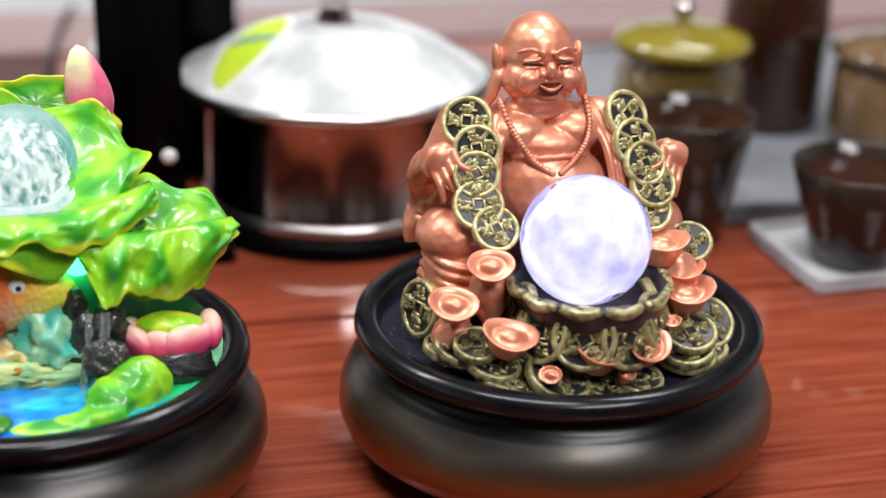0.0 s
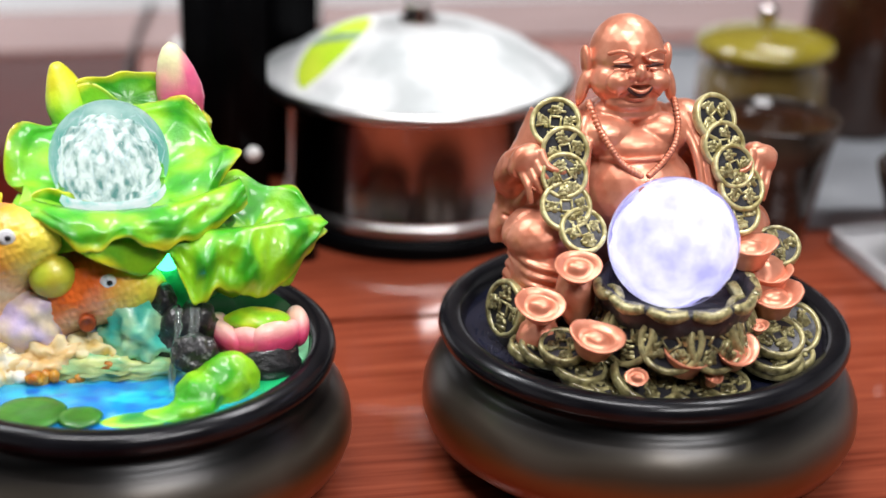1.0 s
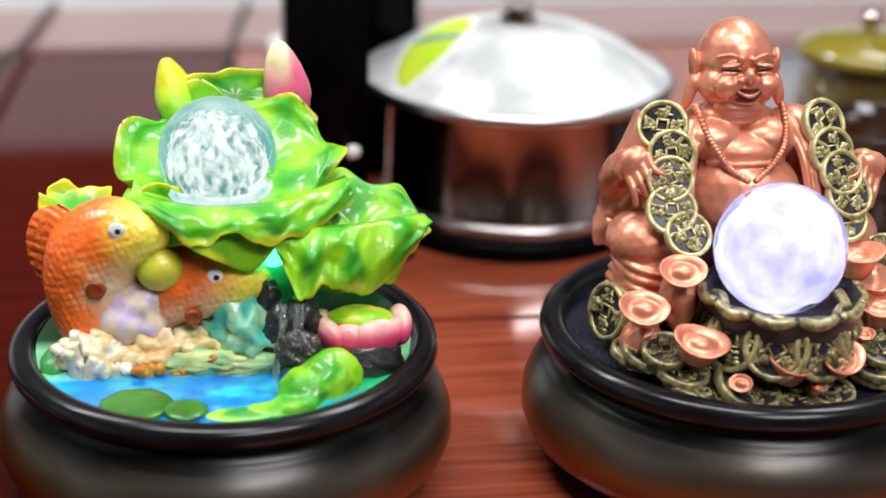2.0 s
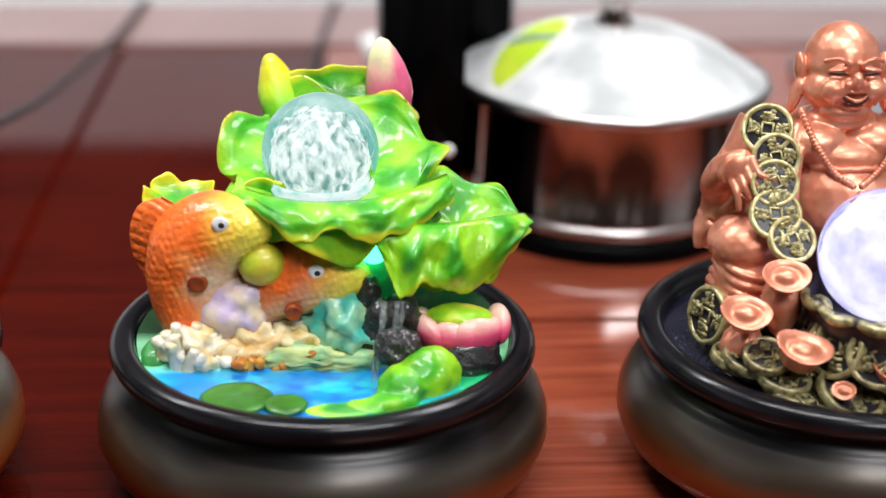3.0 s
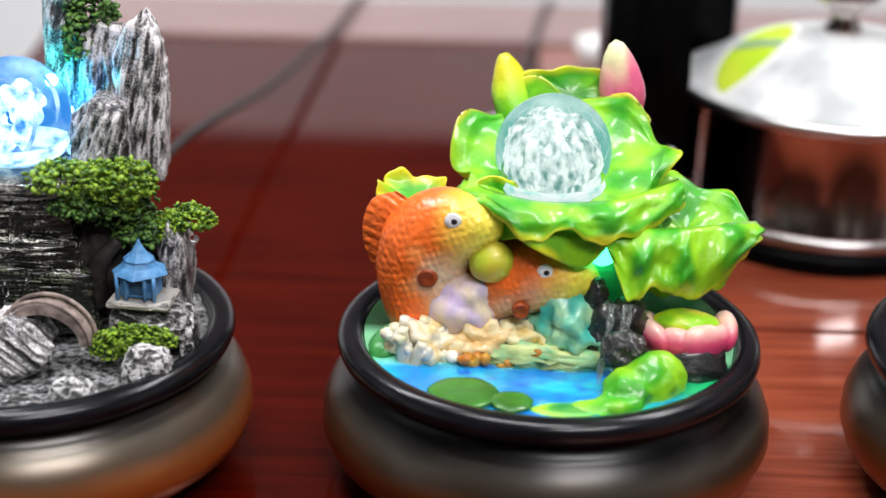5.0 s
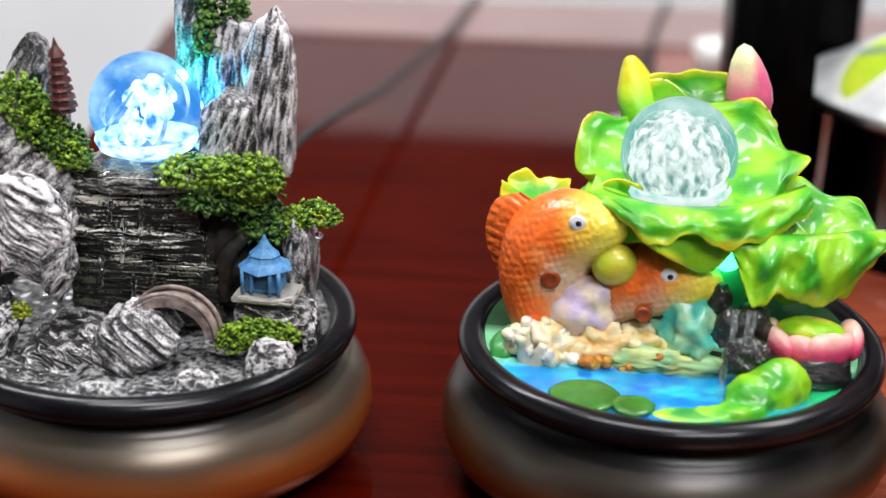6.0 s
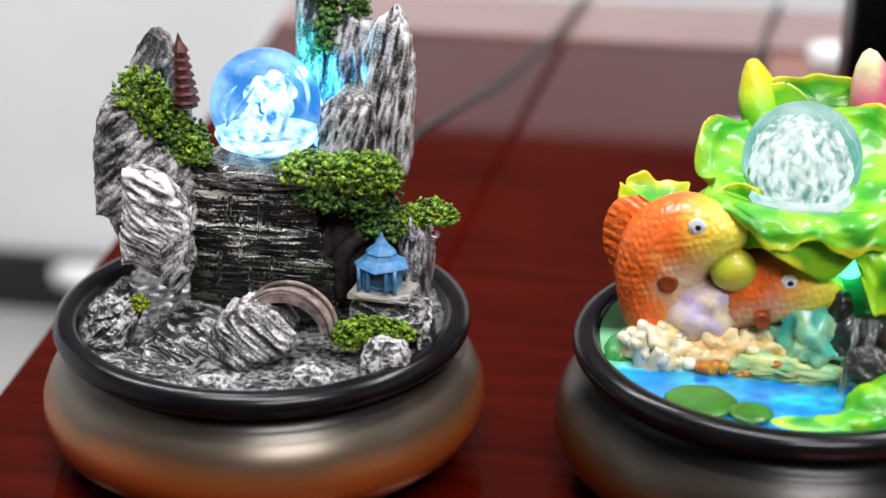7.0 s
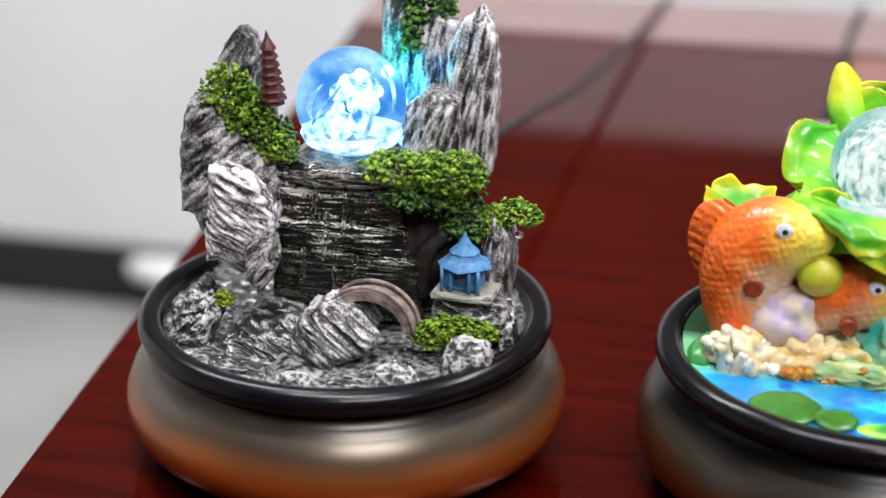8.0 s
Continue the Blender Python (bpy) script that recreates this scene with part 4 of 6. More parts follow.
part("water_drop", blob((0.0795, 0.002, 0.1098), (0.0022, 0.0022, 0.0018), sub=3), WATER, R)
ball(R, (-0.0005, 0.015, 0.1622), 0.0250, (0.72, 0.88, 1.0), (0.62, 0.92, 1.0), (0.012, 0.24, 0.85), seed=3, shell_s=0.85, core_s=2.1)
part("led", blob((0.0180, 0.034, 0.1575), 0.0030, sub=3), glow("led_blue", (0.03, 0.30, 0.95), 150), R, "small blue lamp behind the ball")
part("led", blob((0.0080, 0.036, 0.1680), 0.0022, sub=3), glow("led_cyan", (0.04, 0.85, 0.75), 260), R)
# thin sheets of falling water
for x, z0, z1, y in ((-0.010, 0.136, 0.118, -0.016), (0.004, 0.135, 0.112, -0.017), (0.010, 0.104, 0.082, -0.024), (-0.014, 0.105, 0.090, -0.022), (0.001, 0.098, 0.076, -0.026), (-0.004, 0.122, 0.100, -0.020)):
    part("trickle", tube(spline([(x, y + 0.002, z0), (x + 0.001, y - 0.002, (z0 + z1) / 2), (x - 0.0005, y - 0.003, z1)], 5), [0.0006 + 0.0005 * (i % 3) for i in range(11)], 6), WATER, R, "thin trickle of water").visible_shadow = False


# ---- lotus and fish fountain ----
Q = F_FISH
M_RESIN = painted("painted_resin", rough=0.42, coat=0.4, bump=0.35, bscale=420, sss=0.3)
M_RESIN_FISH = painted("painted_fish_resin", rough=0.38, coat=0.3, bump=0.5, bscale=420)
nt = M_RESIN_FISH.node_tree
vo = nt.nodes.new("ShaderNodeTexVoronoi")
vo.inputs["Scale"].default_value = 330
tc_ = nt.nodes.new("ShaderNodeTexCoord")
bp_ = nt.nodes.new("ShaderNodeBump")
bp_.inputs["Strength"].default_value, bp_.inputs["Distance"].default_value = 0.6, 0.001
bp_.invert = True
nt.links.new(tc_.outputs["Object"], vo.inputs["Vector"])
nt.links.new(vo.outputs["Distance"], bp_.inputs["Height"])
nt.links.new(bp_.outputs["Normal"], nt.nodes["Principled BSDF"].inputs["Normal"])
GREEN, LIME, YELLOW, DEEP = Vector((0.045, 0.36, 0.008)), Vector((0.26, 0.58, 0.012)), Vector((0.66, 0.62, 0.018)), Vector((0.010, 0.12, 0.010))
PINK, CREAM, ORANGE = Vector((0.80, 0.14, 0.28)), Vector((0.78, 0.74, 0.42)), Vector((0.90, 0.16, 0.020))


def lerp(a, b, t):
    t = min(1, max(0, t))
    return a * (1 - t) + b * t


def lotus_leaf(c, rx, ry, rot, sag, curl, waves, phase, name="lotus_leaf", deep=0.5, thick=0.0042, edge=0.85, label="glossy green lotus leaf with a yellow rim", droop=None):
    """A wavy dish-shaped leaf with thickness and veins."""
    bm = bmesh.new()
    nr, na = 18, 96
    M = pose(*c, *rot)
    tops, bots = [], []
    info = {}
    for i in range(nr + 1):
        u = i / nr
        for j in range(na):
            a = 2 * math.pi * j / na
            w = 1 + 0.07 * math.sin(waves * a + phase) + 0.05 * math.sin((waves * 2 + 1) * a + 2 * phase) + 0.03 * noise.noise(Vector((math.cos(a) * 3, math.sin(a) * 3, phase)))
            x, y = rx * u * w * math.cos(a), ry * u * w * math.sin(a)
            z = sag * (u * u - 1) + curl * (u ** 4) * (math.sin(waves * a + phase + 1.2) + 0.5 * math.sin((waves + 2) * a + 1.7 * phase))
            z += 0.00022 * math.cos(13 * a) * u * (1 - 0.4 * u) + 0.0030 * (noise.noise(Vector((x * 60, y * 60, phase * 5))) + 0.5 * noise.noise(Vector((x * 130, y * 130, phase * 7)))) * u
            if droop:
                d = math.cos(a - radians(droop[0]))
                k = max(0.0, d) ** droop[2] * u ** 2
                z -= droop[1] * k
            for lst, dz in ((tops, 0), (bots, -thick)):
                v = bm.verts.new(M @ Vector((x, y, z + dz * (1.0 - 0.15 * u) * (1 - max(0, u - 0.9) * 4))))
                info[v] = (u, a)
                lst.append(v)
    for lst in (tops, bots):
        for i in range(nr):
            for j in range(na):
                j2 = (j + 1) % na
                q = [lst[i * na + j], lst[i * na + j2], lst[(i + 1) * na + j2], lst[(i + 1) * na + j]]
                bm.faces.new(q if i or lst is tops else q)
    for j in range(na):
        j2 = (j + 1) % na
        bm.faces.new((tops[nr * na + j], tops[nr * na + j2], bots[nr * na + j2], bots[nr * na + j]))
    bmesh.ops.remove_doubles(bm, verts=[v for v in bm.verts if info[v][0] == 0], dist=1e-6)
    lay = [info[v][0] for v in bm.verts]
    it = iter(lay)

    def paint(co, no):
        u = next(it)
        n = noise.noise(co * 70 + Vector((phase, 0, 0)))
        n2 = noise.noise(co * 150)
        col = lerp(LIME, GREEN, 0.55 + 1.3 * n + 0.6 * n2)
        col = lerp(col, DEEP, (deep * (1 - u) + 0.5 * n - 0.35))
        return lerp(col, YELLOW, (u - edge) / (1.04 - edge) + 0.5 * n)
    return part(name, bm, M_RESIN, Q, label, paint=paint)


def draped_leaf(c, rx, ry, rot, sag, fall, ripple, waves, phase, label, flare):
    """A dished leaf whose wide border hangs over in soft folds."""
    bm = bmesh.new()
    nr, na = 30, 120
    M = pose(*c, *rot)
    grid, us = [], []
    for side in (0, 1):
        rows = []
        for i in range(nr + 1):
            u = 1.5 * i / nr
            row = []
            for j in range(na):
                a = 2 * math.pi * j / na
                o = max(0.0, u - 0.92) / 0.58
                fold = math.sin(waves * a + phase) + 0.6 * math.sin((waves + 3) * a + 2.1 * phase) + 0.8 * noise.noise(Vector((3 * math.cos(a), 3 * math.sin(a), phase)))
                w = min(u, 1.0) * (1 + 0.05 * math.sin(3 * a + phase))
                ext = flare * o * (1 - 0.25 * o) + ripple * 0.8 * fold * o
                x = (rx * w + ext) * math.cos(a)
                y = (ry * w + ext) * math.sin(a)
                z = sag * (min(u, 1.1) ** 2 - 1) - fall(a) * o ** 1.3 + ripple * (0.4 * u + 1.0 * o) * math.sin(waves * a + phase + 1.3)
                z += 0.0016 * (noise.noise(Vector((x * 70, y * 70, phase * 5))) + 0.5 * noise.noise(Vector((x * 160, y * 160, phase * 7)))) * min(1, u)
                t = 0.0042 * (1 - 0.75 * max(0, o - 0.75) * 4)
                row.append(bm.verts.new(M @ Vector((x * (1 - 0.02 * side), y * (1 - 0.02 * side), z - t * side))))
                us.append((u, fold))
            rows.append(row)
        grid.append(rows)
    for rows in grid:
        for p, q in zip(rows, rows[1:]):
            for j in range(na):
                bm.faces.new((p[j], p[(j + 1) % na], q[(j + 1) % na], q[j]))
    p, q = grid[0][-1], grid[1][-1]
    for j in range(na):
        bm.faces.new((p[j], p[(j + 1) % na], q[(j + 1) % na], q[j]))
    it = iter(us)

    def paint(co, no):
        u, fold = next(it)
        n, n2 = noise.noise(co * 60 + Vector((phase, 0, 0))), noise.noise(co * 140)
        col = lerp(LIME, GREEN, 0.45 + 1.5 * n + 0.4 * n2 - 0.3 * fold)
        col = lerp(col, DEEP, 1.2 * n2 + 0.9 * n - 0.55)
        return lerp(col, YELLOW, (u - 1.36) / 0.14 * 0.8 + 1.2 * n - 0.30 + 0.2 * fold * (u > 0.9))
    return part("lotus_leaf", bm, M_RESIN, Q, label, paint=paint)


def lump(name, c, r, rot, colour, colour2, rough=0.25, freq=60, mat_=None, label="", sub=4):
    return part(name, blob(c, r, rot, sub, rough * min(r) if not isinstance(r, float) else rough * r, freq), mat_ or M_RESIN, Q, label,
                paint=lambda co, no: lerp(colour, colour2, 0.5 + 1.3 * noise.noise(co * freq * 1.2)))


# floor of the bowl: painted pond
pond = bmesh.new()
bmesh.ops.create_grid(pond, x_segments=80, y_segments=80, size=0.0835)
for v in pond.verts:
    if v.co.xy.length > 1e-6:
        v.co.xy *= max(abs(v.co.x), abs(v.co.y)) / v.co.xy.length
for v in pond.verts:
    v.co.z = 0.0640 + 0.0006 * noise.noise(v.co * 60) + 0.10 * max(0, min(v.co.y, 0.0) + 0.035)


def pond_paint(co, no):
    n = noise.noise(Vector((co.x * 45, co.y * 90, 1.0)))
    n2 = noise.noise(Vector((co.x * 120, co.y * 260, 4.0)))
    c = lerp(Vector((0.006, 0.15, 0.44)), Vector((0.015, 0.36, 0.46)), 0.5 + 1.6 * n)
    c = lerp(c, Vector((0.005, 0.10, 0.42)), 3.2 * n2 - 0.15 if co.x > -0.045 else 0)
    c = lerp(c, Vector((0.30, 0.60, 0.68)), 1.0 * (-n2) - 0.45)
    c = lerp(c, Vector((0.01, 0.30, 0.10)), (co.x - 0.026 + 0.03 * n) / 0.03)
    c = lerp(c, Vector((0.02, 0.35, 0.10)), (-0.066 - co.x) / 0.012 if co.y > -0.03 else 0)
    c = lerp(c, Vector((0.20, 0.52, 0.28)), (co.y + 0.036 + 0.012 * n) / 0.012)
    # Floor under the sculpture painted nearly black in place of shade.
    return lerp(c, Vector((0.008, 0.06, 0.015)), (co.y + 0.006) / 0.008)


part("pond_floor", pond, painted("painted_pond", 0.12, 0.9, 0.25, 60), Q, "painted blue and green pond floor under water, shade painted in at the back", paint=pond_paint)
part("pool_water", lathe([(0, 0.0656), (0.0832, 0.0656)], 96), mat("rippled_water", (0.95, 0.98, 1.0), 0.03, trans=1.0, ior=1.33, bump=1.0, bscale=110), Q, "clear shallow water").visible_shadow = False
# body of the sculpture
lump("backing", (0.000, 0.032, 0.098), (0.050, 0.026, 0.048), (0, 0, 0), GREEN, LIME, 0.25, 45, label="green resin back of the sculpture")
# Violet and mint lamp light is put into the next two lumps' colours.
lump("backing", (-0.016, 0.004, 0.080), (0.050, 0.017, 0.028), (0, 0, 0), Vector((0.45, 0.52, 0.75)), Vector((0.55, 0.40, 0.75)), 0.3, 50, label="resin hollow behind the fish, violet lamp light painted in")
lump("backing", (0.024, 0.000, 0.085), (0.015, 0.012, 0.028), (0, 0, 0), Vector((0.04, 0.50, 0.28)), Vector((0.10, 0.65, 0.40)), 0.3, 60, label="green resin rock, mint lamp light painted in")
lump("water_slope", (0.000, -0.022, 0.0665), (0.036, 0.014, 0.0075), (-8, 0, 0), Vector((0.16, 0.48, 0.25)), Vector((0.60, 0.66, 0.26)), 0.9, 130, label="pale green sculpted ripples")
lump("fish_belly_rock", (-0.0380, -0.0130, 0.0850), (0.0170, 0.0105, 0.0160), (0, 8, 0), Vector((0.80, 0.66, 0.46)), Vector((0.72, 0.58, 0.80)), 0.30, 110, label="pale ochre and violet resin between the fish")
lump("water_slope", (0.012, -0.018, 0.078), (0.022, 0.013, 0.016), (-10, 14, 0), Vector((0.06, 0.48, 0.38)), Vector((0.42, 0.66, 0.36)), 0.6, 120)
for c, r_ in (((0.019, -0.018, 0.094), (0.0062, 0.006, 0.008)), ((0.021, -0.024, 0.076), (0.007, 0.007, 0.018)), ((0.0330, -0.026, 0.084), (0.009, 0.008, 0.014))):
    part("dark_rock", blob(c, r_, (0, 10, 0), 4, 0.002, 140), M_STREAK_DARK, Q, "dark wet sculpted rock")
part("round_stone", blob((0.0310, -0.0410, 0.0790), (0.0100, 0.0085, 0.0095), (0, 0, 0), 5, 0.0014, 190), M_STREAK, Q, "round grey stone")
part("dark_rock", blob((0.0610, -0.030, 0.0680), (0.016, 0.013, 0.013), (0, 0, 0), 4, 0.002, 120), M_STREAK_DARK, Q, "dark rock under the lotus flower")
# leaves
draped_leaf((0.003, 0.014, 0.1440), 0.0400, 0.0400, (21, -3, 0), 0.008, lambda a: 0.013 * max(0, -math.sin(a - 0.25)) ** 0.7 - 0.003 * max(0, math.sin(a)), 0.0038, 7, 0.7, "large wavy green lotus leaf with yellow rim", 0.011)
draped_leaf((0.0600, 0.006, 0.1215), 0.0240, 0.0220, (22, 5, -6), 0.007, lambda a: 0.017 * max(0, -math.sin(a + 0.35)) ** 0.6 + 0.004, 0.0025, 6, 1.9, "green lotus leaf folded over to a drip tip", 0.0085)
lump("leaf_fold", (0.034, -0.002, 0.118), (0.014, 0.012, 0.012), (0, 4, 0), DEEP, GREEN, 0.35, 70)
lump("leaf_fold", (0.010, 0.002, 0.122), (0.040, 0.018, 0.010), (0, 0, 0), GREEN, DEEP, 0.35, 70)
part("led", blob((0.0215, -0.0130, 0.1110), (0.0060, 0.0035, 0.0050), sub=3), glow("led_green", (0.06, 1.0, 0.36), 5), Q, "small green lamp under the leaf")


def flap(top, low, belly, label, phase, dark=0.0, name="leaf_fold"):
    """A hanging border of a leaf between two lines, swelling outwards, with a thick yellow lip."""
    bm, us = bmesh.new(), []
    A, Bt = spline([Vector(p) / 1000 for p in top], 14), spline([Vector(p) / 1000 for p in low], 14)
    n, m_ = 90, 26
    pick = lambda L, t: L[min(len(L) - 1, int(t * (len(L) - 1)))].lerp(L[min(len(L) - 1, int(t * (len(L) - 1)) + 1)], t * (len(L) - 1) % 1)
    grid = []
    for side in (0, 1):
        rows = []
        for i in range(n + 1):
            t, row = i / n, []
            a, b = pick(A, t), pick(Bt, t)
            for j in range(m_ + 1):
                w = j / m_
                p = a.lerp(b, w)
                out = Vector((0.25 * (2 * t - 1), -1, 0.35)).normalized()
                wave = noise.noise(Vector((t * 8 + phase, w * 2.2, phase))) + 0.4 * noise.noise(Vector((t * 19, w * 4, phase * 3)))
                p = p + out * (belly * math.sin(math.pi * w ** 0.8) * (1 + 0.7 * wave) + 0.0034 * wave * w) * (1 if side == 0 else 0.45)
                p.z += 0.0034 * w * w * noise.noise(Vector((t * 13, phase, 0)))
                p.y += 0.0034 * side * (1 - 0.7 * w ** 6)
                row.append(bm.verts.new(p))
                us.append((t, w, wave))
            rows.append(row)
        grid.append(rows)
    for rows in grid:
        for p, q in zip(rows, rows[1:]):
            for j in range(m_):
                bm.faces.new((p[j], p[j + 1], q[j + 1], q[j]))
    f, g = grid
    for i in range(n):
        bm.faces.new((f[i][-1], f[i + 1][-1], g[i + 1][-1], g[i][-1]))
        bm.faces.new((f[i][0], f[i + 1][0], g[i + 1][0], g[i][0]))
    for i in (0, n):
        for j in range(m_):
            bm.faces.new((f[i][j], f[i][j + 1], g[i][j + 1], g[i][j]))
    it = iter(us)

    def paint(co, no):
        t, w, wave = next(it)
        nn = noise.noise(co * 75 + Vector((phase, 0, 0)))
        col = lerp(LIME, GREEN, 0.35 + 1.1 * wave + 0.9 * nn + dark)
        col = lerp(col, DEEP, 1.3 * nn - 0.45 + dark * math.sin(math.pi * w))
        return lerp(col, YELLOW, (w - 0.80) / 0.22 + 0.9 * nn - 0.1)
    return part(name, bm, M_RESIN, Q, label, paint=paint)


flap([(21, -14, 124), (38, -20, 126), (58, -18, 126), (76, -9, 125), (90, 2, 122)], [(24, -26, 117), (32, -34, 98.5), (44, -32, 104), (58, -28, 98), (77, -14, 102), (91, -1, 117)], 0.0050, "lime green folded leaf that ends in a drip tip", 2.3)
flap([(-40, 2, 138), (-27, -12, 138), (-9, -20, 137), (10, -20, 137), (28, -14, 137), (44, -2, 138), (55, 8, 139)], [(-44, -2, 131), (-29, -20, 133), (-11, -32, 123), (3, -33, 131), (20, -31, 123), (40, -18, 125), (58, 0, 131)], 0.0030, "drooping green front border of the large leaf", 5.1, 0.25)
lotus_leaf((-0.062, 0.014, 0.1290), 0.017, 0.012, (22, 4, 0), 0.004, 0.0022, 5, 2.9, deep=0.2, edge=0.6, label="small green lotus leaf behind the fish")
lotus_leaf((-0.024, -0.006, 0.1320), 0.0150, 0.0120, (52, -6, 10), 0.004, 0.0022, 3, 0.9, deep=0.1, edge=0.8, label="yellow-green leaf edge by the fish")
lotus_leaf((0.008, 0.058, 0.163), 0.030, 0.012, (62, 0, 0), 0.003, 0.0016, 5, 1.1, deep=0.75, edge=0.75, label="dark green leaf standing at the back")
part("rolled_leaf", tube(spline([(-0.012, 0.052, 0.146), (-0.018, 0.057, 0.158), (-0.0205, 0.062, 0.167), (-0.0225, 0.064, 0.1735), (-0.0240, 0.0645, 0.1790)]), [max(0.0004, (0.0122 - 0.00020 * i) * math.sqrt(max(0, 1 - (i / 32) ** 5))) for i in range(33)], 20, flat=0.8), M_RESIN, Q, "rolled yellow-green leaf tip",
     paint=lambda co, no: lerp(lerp(GREEN, LIME, (co.z - 0.150) / 0.015), YELLOW, (co.z - 0.160) / 0.012 - 18 * (co.x + 0.022)))


def bud_paint(co, no):
    c = lerp(PINK, CREAM, (co.z - 0.173) / 0.009 - 85 * (co.x - 0.031) + 1.2 * noise.noise(co * 90))
    return lerp(LIME, c, (co.z - 0.147) / 0.006)


part("lotus_bud", lathe([(0, 0.140), (0.008, 0.141), (0.0098, 0.146), (0.0095, 0.151), (0.0108, 0.155), (0.0125, 0.160), (0.0125, 0.166), (0.0105, 0.174), (0.0075, 0.181), (0.0040, 0.186), (0, 0.188)], 40, m=pose(0.0585, 0.060, 0.0028, 0, -9.5, 0) @ Matrix.Diagonal((0.84, 0.84, 1, 1)),
                       wob=lambda a, z: 1 + 0.06 * math.cos(3 * a + 0.6 + 30 * (z - 0.15))), M_RESIN, Q, "pink lotus bud with a cream tip", paint=bud_paint)
part("stem_knot", blob((0.0355, 0.054, 0.1500), (0.0105, 0.009, 0.008), sub=4, rough=0.002, freq=120), M_RESIN, Q, paint=lambda co, no: lerp(LIME, YELLOW, (co.z - 0.146) / 0.01))
# lotus flower
flower = lump("lotus_flower", (0.059, -0.022, 0.0835), (0.0155, 0.0115, 0.0065), (-14, 4, 0), LIME, YELLOW, 0.2, 90, label="open pink lotus flower with yellow-green heart")
for i in range(6):
    a = radians(172 + 39.0 * i)
    lay = False
    jig = 0.0012 * math.sin(i * 2.7)
    px, py = 0.059 + (0.0165 + jig - 0.004 * lay) * math.cos(a), -0.022 + (0.0125 - 0.003 * lay) * math.sin(a)
    part("petal", blob((px, py, 0.0795 + 0.003 * lay), (0.0104 + jig, 0.0052, 0.0080 + jig), (10 + 9 * math.sin(i * 1.9), 12 * math.sin(i * 3.1), math.degrees(a) + 90), 3, 0.0004, 120), M_RESIN, flower,
         paint=lambda co, no: lerp(Vector((0.78, 0.07, 0.20)), Vector((0.82, 0.52, 0.42)), (co.z - 0.0810) / 0.006))
# rounded green mound
mound_src = bmesh.new()
for c, r_, tz in (((0.0430, -0.0490, 0.0680), (0.0160, 0.0120, 0.0125), 30), ((0.0330, -0.0560, 0.0665), (0.0140, 0.0110, 0.0105), 40), ((0.0290, -0.0640, 0.0640), (0.0120, 0.0090, 0.0075), 20), ((0.0190, -0.0680, 0.0630), (0.0120, 0.0065, 0.0055), 10)):
    blob(c, r_, (0, 0, tz), 4, 0.0026, 75, mound_src)
part("mound", fuse(mound_src, 0.0008, 5), M_RESIN, Q, "rounded glossy green lotus mound", paint=lambda co, no: lerp(lerp(GREEN, LIME, 0.45 + 1.5 * noise.noise(co * 70)), DEEP, 1.4 * noise.noise(co * 95 + Vector((3, 0, 0))) - 0.3))
lump("mound", (0.0060, -0.0705, 0.0640), (0.0160, 0.0065, 0.0022), (0, 0, 4), Vector((0.02, 0.26, 0.05)), LIME, 0.4, 90, label="flat green edge of the mound")
lump("edge_leaf", (0.068, -0.030, 0.0615), (0.012, 0.022, 0.0030), (0, 0, 25), Vector((0.01, 0.22, 0.07)), Vector((0.02, 0.34, 0.12)), 0.3, 60)
lump("edge_leaf", (-0.071, -0.012, 0.0650), (0.009, 0.018, 0.0070), (0, 0, -15), Vector((0.03, 0.22, 0.04)), Vector((0.06, 0.34, 0.08)), 0.3, 60)


